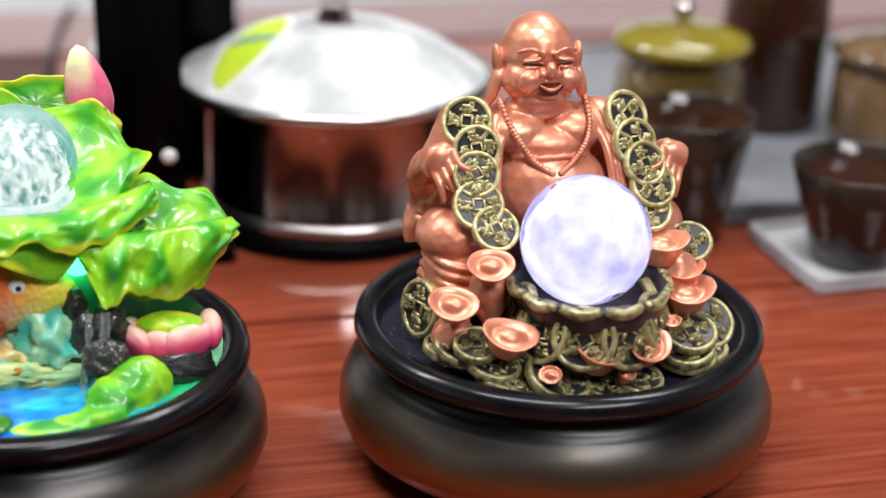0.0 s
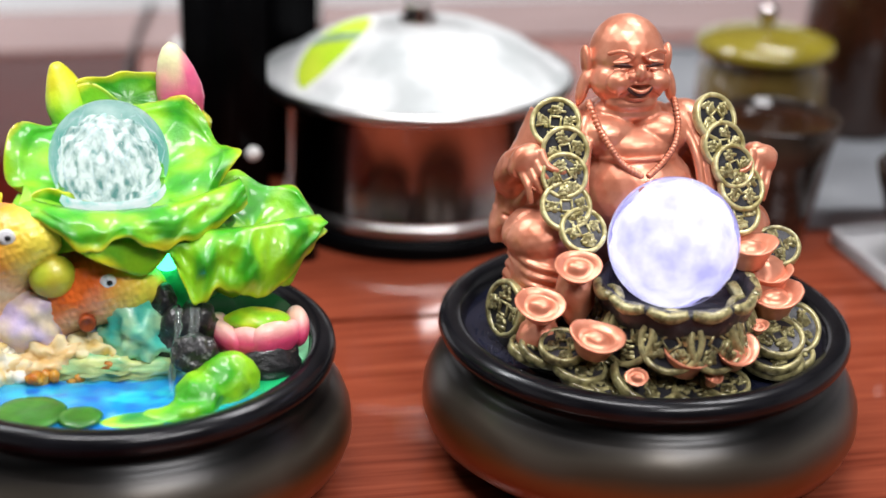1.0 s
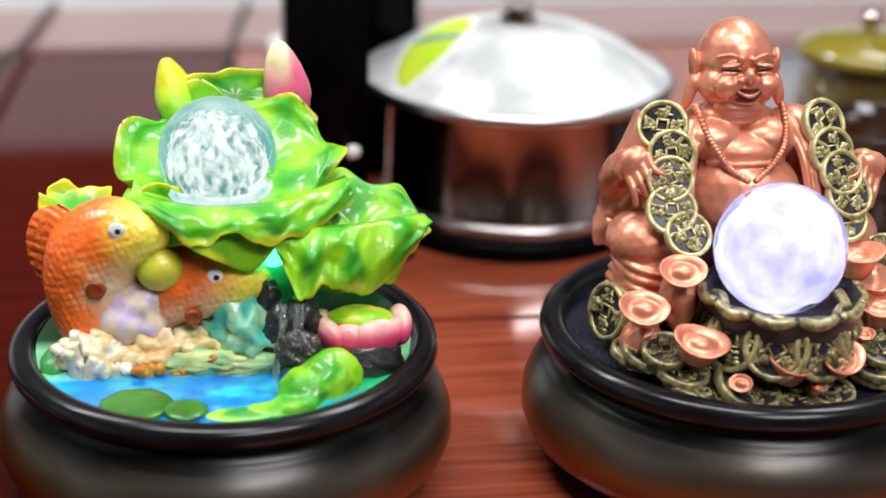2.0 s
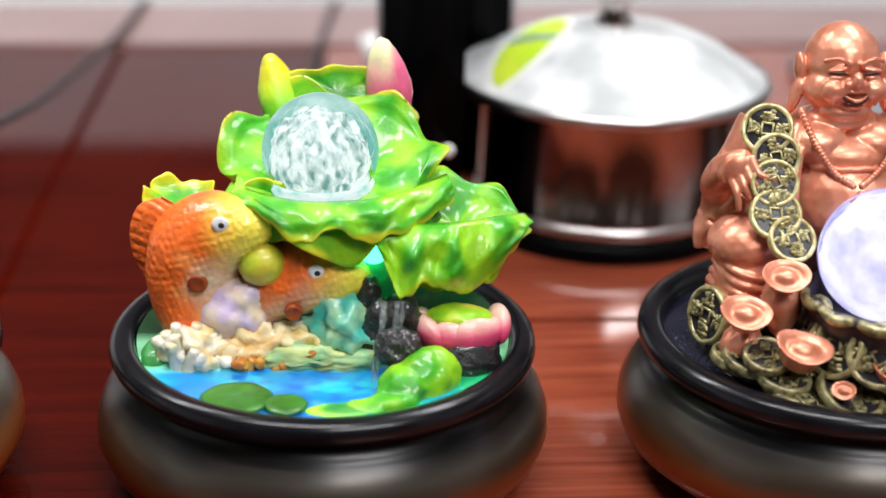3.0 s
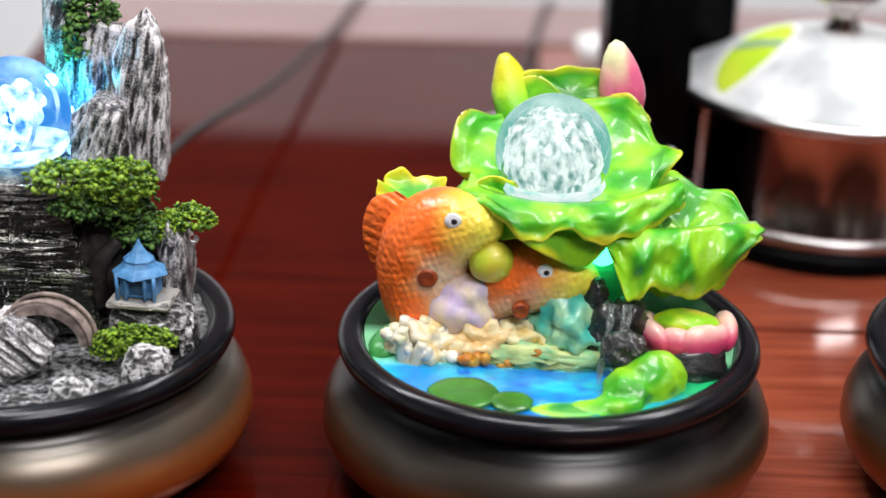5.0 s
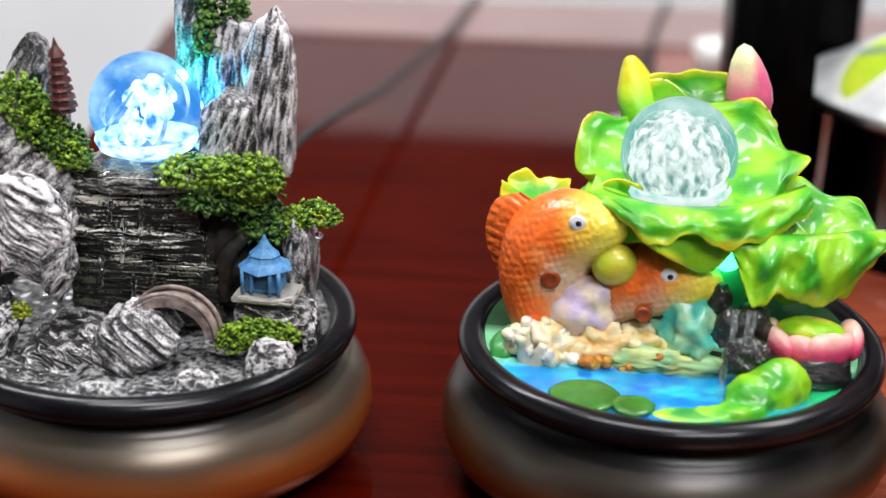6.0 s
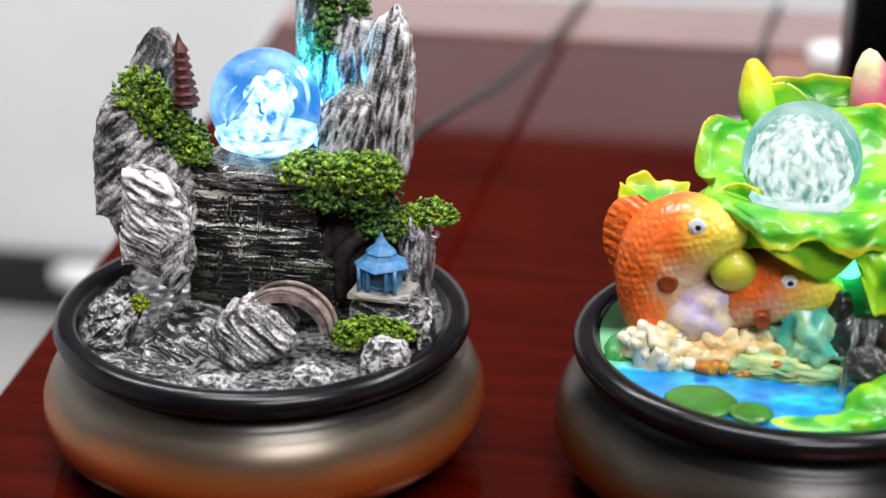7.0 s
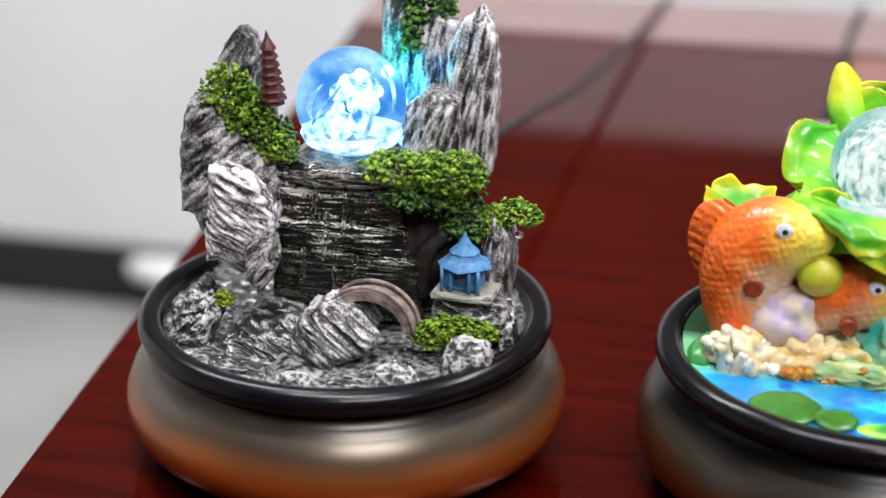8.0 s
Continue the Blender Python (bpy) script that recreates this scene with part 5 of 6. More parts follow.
# fish
def fish(name, path, radii, fin, eye, eye_r, label, seed):
    """A plump painted fish: body, ribbed back fin and eye in one plain mesh."""
    src = bmesh.new()
    pts = spline(path, 8)
    rr = [float(np.interp(i / (len(pts) - 1) * (len(radii) - 1), range(len(radii)), radii)) for i in range(len(pts))]
    for p, r in zip(pts, rr):
        blob(p, (r, r * 0.95, r), sub=3, bm=src)
    bm = fuse(src, 0.0008, 8)
    for v in bm.verts:
        s = math.sin(v.co.z * 1300 + v.co.x * 700) * math.sin(v.co.x * 1300 - v.co.z * 500)
        v.co += Vector((0, -0.00022, 0)) * s
    fa = spline(fin, 8)
    rows = []
    for i, p in enumerate(fa):
        k = i / (len(fa) - 1)
        base = pts[int((0.12 + 0.55 * k) * (len(pts) - 1))]
        rib = 0.0011 + 0.0007 * math.sin(i * 2.0)
        rows.append([bm.verts.new(base + Vector((0, -rib, 0))), bm.verts.new(Vector(p) + Vector((0, -rib * 0.7, 0))), bm.verts.new(Vector(p) + Vector((0, rib * 0.7, 0))), bm.verts.new(base + Vector((0, rib, 0)))])
    for a, b in zip(rows, rows[1:]):
        for j in range(4):
            bm.faces.new((a[j], a[(j + 1) % 4], b[(j + 1) % 4], b[j]))
    body = len(bm.verts)
    e = Vector(eye)
    blob((e.x, e.y + 0.0012, e.z), (eye_r, eye_r * 0.40, eye_r), (0, 0, 0), 3, 0, 1, bm)
    n1 = len(bm.verts)
    blob((e.x + eye_r * 0.12, e.y + 0.0012 - eye_r * 0.26, e.z), (eye_r * 0.42, eye_r * 0.22, eye_r * 0.42), (0, 0, 0), 3, 0, 1, bm)
    head = Vector(path[-1])
    cnt = [0]

    def paint(co, no):
        i = cnt[0]
        cnt[0] += 1
        if i >= n1:
            return Vector((0.01, 0.01, 0.012))
        if i >= body:
            return Vector((0.82, 0.82, 0.84))
        d = (co - head).length
        t = min(range(len(pts)), key=lambda k: (pts[k] - co).length_squared)
        belly = (co - pts[t]).dot(Vector((0.8, -0.3, -0.35))) / max(rr[t], 1e-4)
        c = lerp(ORANGE, Vector((0.88, 0.44, 0.14)), belly * 0.9 + 0.6 * noise.noise(co * 110) + 0.02)
        c = lerp(c, Vector((0.82, 0.72, 0.50)), belly * 1.3 - 0.2 + 0.6 * noise.noise(co * 60))
        return lerp(Vector((0.88, 0.74, 0.08)), c, (d - 0.010) / 0.016)
    return part(name, bm, M_RESIN_FISH, Q, label, paint=paint)


fish("fish_figure", [(-0.0500, -0.002, 0.066), (-0.0560, -0.001, 0.082), (-0.0575, 0, 0.097), (-0.0550, -0.001, 0.1090), (-0.0490, -0.004, 0.1165), (-0.0420, -0.009, 0.1210), (-0.0350, -0.012, 0.1235), (-0.0295, -0.0140, 0.1240)], [0.016, 0.0190, 0.0212, 0.0220, 0.0200, 0.0165, 0.0125, 0.0080],
     [(-0.0790, 0.004, 0.094), (-0.0840, 0.004, 0.106), (-0.0845, 0.004, 0.118), (-0.0800, 0.004, 0.128), (-0.0700, 0.004, 0.1315)], (-0.0440, -0.0240, 0.1290), 0.0037, "orange and yellow painted fish figure with ribbed fin", 1)
fish("fish_figure", [(-0.0320, -0.002, 0.081), (-0.0250, -0.004, 0.091), (-0.0160, -0.006, 0.0965), (-0.0065, -0.009, 0.0995), (0.0030, -0.012, 0.1005), (0.0100, -0.0130, 0.1000), (0.0150, -0.0140, 0.0995)], [0.013, 0.0165, 0.0182, 0.0175, 0.0142, 0.0100, 0.0062],
     [(-0.030, 0.003, 0.100), (-0.024, 0.003, 0.1085), (-0.012, 0.003, 0.1135), (0.000, 0.003, 0.1135), (0.006, 0.002, 0.1090)], (-0.0036, -0.0248, 0.1068), 0.0036, "smaller orange and green painted fish figure", 2)
lump("pearl", (-0.0270, -0.0170, 0.1080), (0.0100, 0.0085, 0.0096), (0, 0, 0), Vector((0.42, 0.55, 0.03)), Vector((0.66, 0.50, 0.05)), 0.05, 60, label="shiny yellow-green ball held by the fish")
lump("jaw", (0.0115, -0.0150, 0.1050), (0.0060, 0.0045, 0.0022), (0, 12, 0), LIME, YELLOW, 0.15, 90)
for c, rr_ in (((-0.0545, -0.0205, 0.1010), 0.0042), ((-0.0135, -0.0245, 0.0885), 0.0036)):
    part("hole", lathe([(0, 0.0010), (rr_ * 0.5, 0.0012), (rr_ * 0.8, 0.0018), (rr_ * 0.98, 0.0014), (rr_ * 1.1, -0.0012), (0, -0.0022)], 24, m=pose(*c, 90, 0, 0)), mat("dark_orange", (0.36, 0.07, 0.012), 0.4, col2=(0.22, 0.035, 0.008), scale=200), Q, "dark orange round hollow")
# coral
rnd = random.Random(5)
for k in range(24):
    x, y, z = -0.066 + 0.0029 * k + rnd.uniform(-0.003, 0.003), -0.024 + rnd.uniform(-0.008, 0.006), 0.0620
    h = rnd.uniform(0.012, 0.021) if k < 7 else rnd.uniform(0.005, 0.011)
    bm = bmesh.new()
    for _ in range(3):
        ox = rnd.uniform(-0.004, 0.004)
        hh = h * rnd.uniform(0.7, 1.15)
        tube(spline([(x, y, z), (x + ox * 0.5, y - 0.001, z + hh * 0.55), (x + ox, y - 0.002, z + hh)], 4), [0.0040 - 0.00022 * i for i in range(9)], 10, bm)
        blob((x + ox * 1.6, y - 0.003, z + hh * 0.75), rnd.uniform(0.0016, 0.0034), sub=2, rough=0.0014, freq=300, bm=bm)
    hot = k in (8, 10, 11, 13, 14, 15, 17, 18, 20, 22)
    part("coral", bm, M_RESIN, Q, "cream white coral" if not hot else "ochre coral", paint=(lambda co, no: lerp(Vector((0.62, 0.34, 0.04)), Vector((0.45, 0.12, 0.01)), 0.5 + noise.noise(co * 200))) if hot else (lambda co, no: lerp(Vector((0.78, 0.76, 0.66)), Vector((0.80, 0.72, 0.40)), 0.4 + noise.noise(co * 130))))
lump("coral_base", (-0.055, -0.022, 0.0690), (0.015, 0.009, 0.0110), (0, 0, 0), Vector((0.78, 0.74, 0.60)), Vector((0.80, 0.60, 0.25)), 0.7, 150, label="cream coral lump")
lump("coral_base", (-0.030, -0.021, 0.0695), (0.016, 0.009, 0.0105), (0, 0, 0), Vector((0.74, 0.62, 0.36)), Vector((0.66, 0.40, 0.12)), 0.7, 150, label="ochre and cream coral lump")
lump("coral_base", (-0.010, -0.021, 0.0720), (0.013, 0.008, 0.0085), (0, 0, 0), Vector((0.62, 0.42, 0.10)), Vector((0.70, 0.66, 0.40)), 0.7, 150, label="ochre coral lump")
# lily pads
for x, y, r_ in ((-0.0375, -0.0615, 0.0150), (-0.0170, -0.0680, 0.0092)):
    own = lathe([(0, 0.0018), (r_ * 0.6, 0.0018), (r_ * 0.92, 0.0014), (r_, 0.0006), (r_ * 0.9, 0.0), (0, 0.0)], 40, wob=lambda a, z: 1 + 0.03 * math.sin(3 * a) + 0.02 * math.sin(7 * a))
    part("lily_pad", own, M_RESIN, Q, "flat round green lily pad", m=pose(x, y, 0.0658), paint=lambda co, no: lerp(Vector((0.018, 0.12, 0.008)), Vector((0.04, 0.21, 0.014)), 0.5 + noise.noise(co * 120)))
# water stream and drops
M_STREAM = mat("running_water", (0.85, 0.92, 0.90), 0.05, trans=0.95, ior=1.33, coat=0.4, bump=0.8, bscale=120)
for i, (dx, rr_) in enumerate(((0.0, 0.0011), (-0.0058, 0.0014), (0.0024, 0.0008))):
    part("water_stream", tube(spline([(0.0310 + dx, -0.0335, 0.0970), (0.0300 + dx, -0.038, 0.088), (0.0285 + dx * 1.2, -0.043, 0.075), (0.0275 + dx * 1.3, -0.047, 0.061)], 8), [rr_ * (1 + 0.25 * math.sin(k * 1.1 + i)) for k in range(25)], 10), M_STREAM, Q, "thin stream of falling water").visible_shadow = False
rnd = random.Random(8)
bm = bmesh.new()
for _ in range(46):
    a = rnd.uniform(0, 6.28)
    blob((0.045 + 0.035 * math.cos(a) * rnd.random(), -0.012 + 0.03 * math.sin(a) * rnd.random() - 0.02, 0.0625), rnd.uniform(0.0005, 0.0011), sub=1, bm=bm)
tagged(part("water_drop", bm, WATER, Q, "tiny water drops"), kind="stuff").visible_shadow = False
fb = ball(Q, (-0.001, 0.010, 0.1503), 0.0258, (0.86, 0.98, 0.95), (0.85, 1.0, 0.98), (0.22, 0.72, 0.62), seed=7, shell_s=0.62, core_s=1.15, swirl=False)
part("lit_heart", blob((0, 0.000, -0.003), (0.0185, 0.0185, 0.0190), sub=5, rough=0.003, freq=150), glow_cloud("lit_heart", (0.22, 0.60, 0.54), (0.92, 1.0, 0.97), 0.50, 0.98, 260, (1, 1, 0.5), 0.34, 0.56), fb, "cracked brightly lit heart of the ball")
# crackle lines inside the ball
rnd = random.Random(12)
bm = bmesh.new()
for k in range(60):
    a, e = rnd.uniform(3.3, 6.1), rnd.uniform(-0.6, 1.2)
    d = Vector((math.cos(a) * math.cos(e), math.sin(a) * math.cos(e), math.sin(e))) * 0.0235
    s = Vector((rnd.uniform(-1, 1), rnd.uniform(-1, 1), rnd.uniform(-2, 2))).normalized() * rnd.uniform(0.003, 0.008)
    tube([(d - s).normalized() * 0.0236, d, (d + s).normalized() * 0.0236], [0.00006, 0.0002, 0.00006], 5, bm)
tagged(part("crackle", bm, glow("crackle_glow", (0.75, 0.95, 1.0), 0.75), Q, "fine bright cracks in the ball", m=pose(-0.001, 0.010, 0.1503)), kind="stuff")


# ---- coin fountain ----
K = F_COIN
M_COPPER = mat("copper_paint", (0.60, 0.205, 0.115), 0.36, metal=0.5, col2=(0.78, 0.33, 0.21), scale=90, bump=0.12, bscale=300, rvar=0.07, coat=0.15)
M_GOLD = mat("old_gold_paint", (0.30, 0.25, 0.085), 0.34, metal=0.3, coat=0.3, col2=(0.68, 0.62, 0.32), scale=220, bump=0.3, bscale=350)
M_GOLD_OLD = mat("tarnished_gold_paint", (0.10, 0.085, 0.035), 0.34, metal=0.3, coat=0.5, col2=(0.48, 0.43, 0.20), scale=260, bump=0.4, bscale=350)
M_INK = mat("black_patina", (0.010, 0.010, 0.014), 0.35, col2=(0.03, 0.03, 0.035), scale=200, bump=0.4, bscale=300)
M_POOL = mat("dark_pool", (0.004, 0.005, 0.012), 0.06, coat=0.5, col2=(0.012, 0.014, 0.03), scale=60, bump=0.25, bscale=60)


def coin(bm, m, r, seed, gold=0, ink=1, thick=0.0022):
    """A round coin with a raised rim, a square middle and worn raised strokes."""
    rnd = random.Random(seed)
    t = thick
    lathe([(0, -t), (r * 0.96, -t), (r, -t * 0.6), (r, t * 0.6), (r * 0.96, t), (r * 0.84, t), (r * 0.80, t * 0.45)], 40, bm, m, gold)
    lathe([(0, t * 0.45), (r * 0.80, t * 0.45)], 40, bm, m, ink)
    s = r * 0.21
    for dx, dy, sx, sy in ((s, 0, r * 0.07, s * 2.2), (-s, 0, r * 0.07, s * 2.2), (0, s, s * 2.2, r * 0.07), (0, -s, s * 2.2, r * 0.07)):
        box(sx, sy, t * 0.8, m @ pose(dx, dy, t * 0.6), bm, 0, gold)
    for k in range(4):
        a = math.pi / 2 * k
        cx, cy = r * 0.52 * math.cos(a), r * 0.52 * math.sin(a)
        for _ in range(13):
            box(r * rnd.uniform(0.12, 0.40), r * rnd.uniform(0.08, 0.16), t * 0.8, m @ pose(cx + r * rnd.uniform(-0.19, 0.19), cy + r * rnd.uniform(-0.19, 0.19), t * 0.58, 0, 0, rnd.choice((0, 90, 20, 70, -25))), bm, 0, gold)
    return bm


# the laughing seated figure, one plain mesh
def seated_figure():
    src = bmesh.new()
    B = lambda c, r, rot=(0, 0, 0): blob(c, r, rot, 3, 0, 1, src)
    X = -0.0080
    B((X, 0.0262, 0.1880), (0.0172, 0.0185, 0.0184))          # skull
    B((X - 0.0005, 0.0190, 0.1775), (0.0178, 0.0150, 0.0118))  # cheeks
    B((X - 0.0010, 0.0110, 0.1695), (0.0120, 0.0074, 0.0052))  # chin
    B((X - 0.0010, 0.0165, 0.1650), (0.0158, 0.0125, 0.0056))  # double chin
    B((X, 0.0240, 0.1620), (0.0165, 0.0140, 0.0085))          # neck
    for s in (-1, 1):
        B((X + s * 0.0188, 0.0265, 0.1850), (0.0026, 0.0048, 0.0078), (0, s * 6, 0))   # ear
        B((X + s * 0.0205, 0.0235, 0.1735), (0.0029, 0.0038, 0.0088), (0, -s * 12, 0))  # long lobe
        B((X + s * 0.0088, 0.0062, 0.1805), (0.0062, 0.0050, 0.0052))  # cheek ball
        tube(spline([(X + s * 0.0020, 0.0068, 0.1915), (X + s * 0.0075, 0.0066, 0.1945), (X + s * 0.0135, 0.0105, 0.1925)], 4), 0.0012, 8, src)  # brow
        B((X + s * 0.0074, 0.0072, 0.1898), (0.0050, 0.0024, 0.0013), (0, s * 8, 0))   # eyelid
        B((X + s * 0.0072, 0.0066, 0.1868), (0.0046, 0.0024, 0.0011), (0, s * 6, 0))   # lower lid
        B((X + s * 0.0125, 0.0085, 0.1555), (0.0140, 0.0110, 0.0095))   # breast
        B((X + s * 0.0290, 0.0240, 0.1545), (0.0125, 0.0140, 0.0115))   # shoulder
        B((X + s * 0.0036, 0.0035, 0.1840), (0.0021, 0.0024, 0.0019))   # nostril
        # laugh line round the mouth
        tube(spline([(X + s * 0.0042, 0.0038, 0.1838), (X + s * 0.0088, 0.0030, 0.1790), (X + s * 0.0098, 0.0045, 0.1745)], 4), 0.0011, 8, src)
    B((X, 0.0028, 0.1858), (0.0026, 0.0034, 0.0040))          # nose
    B((X, 0.0044, 0.1808), (0.0074, 0.0028, 0.0013))          # upper lip
    B((X, 0.0050, 0.1738), (0.0052, 0.0034, 0.0014))          # lower lip
    B((X, 0.0280, 0.1480), (0.0340, 0.0230, 0.0190))          # chest
    B((X + 0.0010, 0.0060, 0.1500), (0.0205, 0.0120, 0.0100))
    B((X + 0.0020, 0.0040, 0.1300), (0.0270, 0.0215, 0.0220))  # belly
    B((X + 0.0010, 0.0360, 0.1200), (0.0500, 0.0220, 0.0400))  # robe back
    arms = ((-1, (-0.0400, 0.0300, 0.1560), (-0.0590, 0.0200, 0.1290), (-0.0590, 0.0015, 0.1480)),
            (1, (0.0230, 0.0300, 0.1540), (0.0490, 0.0190, 0.1270), (0.0500, 0.0015, 0.1440)))
    for s, sh, el, hd in arms:
        tube(spline([sh, ((sh[0] + el[0]) / 2 - s * 0.001, 0.0270, 0.1440), el, ((el[0] + hd[0]) / 2 + s * 0.003, 0.0090, 0.1410), hd], 6), [0.0125 - 0.00028 * i for i in range(25)], 16, src)
        B((hd[0], -0.0010, hd[2]), (0.0088, 0.0056, 0.0080), (0, s * 35, 0))
        for k in range(4):                                     # fingers, spread downwards over the coins
            bx, bz = hd[0] + s * (0.0035 - 0.0030 * k), hd[2] - 0.0055 + 0.0030 * k
            tip = (bx - s * (0.0040 + 0.0022 * k), -0.0095, bz - 0.0115 + 0.0015 * k)
            tube(spline([(bx, -0.0030, bz + 0.002), (bx - s * 0.0025, -0.0085, bz - 0.0040), tip], 4), [0.0021 - 0.00008 * i for i in range(9)], 10, src)
        for k in range(5):                                     # sleeve that hangs from the forearm
            x0 = el[0] + s * (0.0030 - 0.0040 * k)
            tube(spline([(x0, 0.0180 - 0.004 * k, el[2] + 0.003), (x0 + s * 0.0025, 0.0200 - 0.004 * k, 0.1180), (x0 + s * (0.0030 - 0.0012 * k), 0.0170 - 0.004 * k, 0.1020 + 0.0035 * k)], 5), [0.0050 + 0.0003 * (i % 4) for i in range(11)], 12, src)
        cx = -0.0520 if s < 0 else 0.0400
        B((cx, -0.0020, 0.1130), (0.0165, 0.0180, 0.0130), (0, s * 14, 0))   # knee
        B((cx, -0.0060, 0.0980), (0.0140, 0.0150, 0.0180))
        B((cx, -0.0050, 0.0820), (0.0130, 0.0140, 0.0160))
        for k in range(5):                                     # folds under the knee
            z = 0.1050 - 0.0047 * k
            tube(spline([(cx + s * 0.0140, 0.0020, z + 0.0035), (cx + s * 0.0080, -0.0165 - 0.0008 * k, z), (cx - s * 0.0060, -0.0195 - 0.0008 * k, z - 0.003), (cx - s * 0.0130, -0.0130, z - 0.001)], 5), 0.0018, 8, src)
        for off in (0.0, 0.0040):                              # robe edges beside the belly
            a = X + 0.0010
            tube(spline([(a + s * (0.0190 + off), 0.0100, 0.1640), (a + s * (0.0245 + off), -0.0010, 0.1520), (a + s * (0.0270 + off), -0.0080, 0.1380), (a + s * (0.0265 + off), -0.0140, 0.1230), (a + s * (0.0210 + off), -0.0170, 0.1120)], 6), 0.0021, 10, src)
    tube([(X + 0.0010 + 0.0190 * math.sin(a), 0.0080 - 0.0170 * math.cos(a), 0.1478 + 0.0014 * math.cos(2 * a)) for a in [0.12 * k - 1.2 for k in range(21)]], 0.0012, 8, src)
    bm = fuse(src, 0.00062, 6)
    bm.normal_update()
    for v in bm.verts:                                         # soft cloth folds in the robe
        side = abs(v.co.x - X) - 0.030
        if side > 0 and v.co.z < 0.158 and v.co.y > -0.004:
            k = min(1, side / 0.006) * min(1, (0.158 - v.co.z) / 0.010)
            s = 1 if v.co.x > X else -1
            v.co += v.normal * (0.0011 * k * math.sin(s * v.co.x * 520 + v.co.z * 260 + 2.8 * noise.noise(v.co * 45)) + 0.0004 * k * noise.noise(v.co * 240))
    # mouth with a row of teeth, and the eye lines
    tube(spline([(X - 0.0066, 0.0034, 0.1802), (X - 0.0040, 0.0022, 0.1774), (X, 0.0016, 0.1762), (X + 0.0040, 0.0022, 0.1774), (X + 0.0066, 0.0034, 0.1802)], 4), [0.0003 + 0.0010 * math.sin(math.pi * i / 16) for i in range(17)], 8, bm, 3)
    tube(spline([(X - 0.0050, 0.0022, 0.1794), (X - 0.0025, 0.0008, 0.1780), (X, 0.0003, 0.1775), (X + 0.0025, 0.0008, 0.1780), (X + 0.0050, 0.0022, 0.1794)], 4), [0.0002 + 0.0007 * math.sin(math.pi * i / 16) for i in range(17)], 8, bm, 0)
    for s in (-1, 1):
        tube(spline([(X + s * 0.0030, 0.0056, 0.1876), (X + s * 0.0074, 0.0046, 0.1888), (X + s * 0.0118, 0.0078, 0.1876)], 4), [0.0002 + 0.0006 * math.sin(math.pi * i / 8) for i in range(9)], 6, bm, 3)
    # bead string
    for s in (-1, 1):
        for p in spline([(X + s * 0.0200, 0.0140, 0.1690), (X + s * 0.0185, 0.0020, 0.1620), (X + s * 0.0150, -0.0062, 0.1550), (X + s * 0.0095, -0.0085, 0.1475), (X + s * 0.0020, -0.0130, 0.1430)], 6):
            blob(p, 0.0016, sub=2, bm=bm, mi=3 if s > 0 else 0)
            blob(p + Vector((0, -0.0006, 0.0004)), 0.0014, sub=2, bm=bm, mi=0)
    for k in range(4):
        blob((X + 0.001, -0.0155 - 0.0010 * k, 0.1405 - 0.0026 * k), 0.0014, sub=2, bm=bm, mi=0)
    # coin bands that hang from the shoulders
    left = [((-0.0450, 0.005, 0.1630), 0.0116, -24), ((-0.0425, -0.003, 0.1530), 0.0108, -12), ((-0.0440, -0.009, 0.1430), 0.0106, -8), ((-0.0445, -0.0160, 0.1310), 0.0116, -4), ((-0.0385, -0.0235, 0.1220), 0.0108, 6)]
    right = [((0.0280, 0.005, 0.1625), 0.0116, 24), ((0.0305, -0.002, 0.1520), 0.0110, 14), ((0.0340, -0.008, 0.1435), 0.0104, 12), ((0.0372, -0.012, 0.1345), 0.0112, 10), ((0.0345, -0.0175, 0.1245), 0.0108, 6)]
    for i, (c, r, yaw) in enumerate(left + right):
        up = 62 - 6 * (i % 5) if i % 5 else 48
        coin(bm, pose(*c, up + 12, 0, yaw * 1.0) @ pose(0, 0, 0.0012, 0, 0, 14 * (i % 3)), r, i, 1, 2)
    return bm


fig = part("statue", seated_figure(), [M_COPPER, M_GOLD, M_INK, mat("dark_line", (0.05, 0.012, 0.008), 0.5)])
fig.matrix_basis = pose(0.2151, 0.6757, 0)
tagged(fig, "copper-coloured laughing seated statue with bead string and coin bands", "statue")

part("pool_water", lathe([(0, 0.0622), (0.0832, 0.0622)], 96), M_POOL, K, "dark rippled water")
mound_bm = blob((0.0, 0.0, 0.055), (0.074, 0.068, 0.024), (0, 0, 0), 5, 0.004, 60)
part("mound", mound_bm, M_INK, K, "black resin mound under the coins")
part("mound", blob((0.002, -0.036, 0.064), (0.038, 0.028, 0.026), (0, 0, 0), 5, 0.004, 80), M_INK, K)


def ingot(c, r, rot, name="ingot"):
    """A boat-shaped ingot: oval flared cup with a domed middle."""
    prof = [(0, -0.55), (0.50, -0.55), (0.60, -0.45), (0.72, -0.10), (0.95, 0.22), (1.0, 0.30), (0.93, 0.33), (0.70, 0.18), (0.52, 0.14), (0.42, 0.30), (0.22, 0.42), (0, 0.46)]
    bm = lathe([(a * r, b * r) for a, b in prof], 40)
    for v in bm.verts:
        k = abs(v.co.x) / r
        v.co.z += 0.20 * r * k * k * (1 if v.co.z > 0 else 0.3)
        v.co.y *= 0.78
        v.co += 0.03 * r * Vector((noise.noise(v.co * 200), noise.noise(v.co * 200 + Vector((9, 0, 0))), 0))
    return part(name, bm, M_COPPER, K, "copper-coloured boat-shaped ingot", m=pose(*c, *rot))


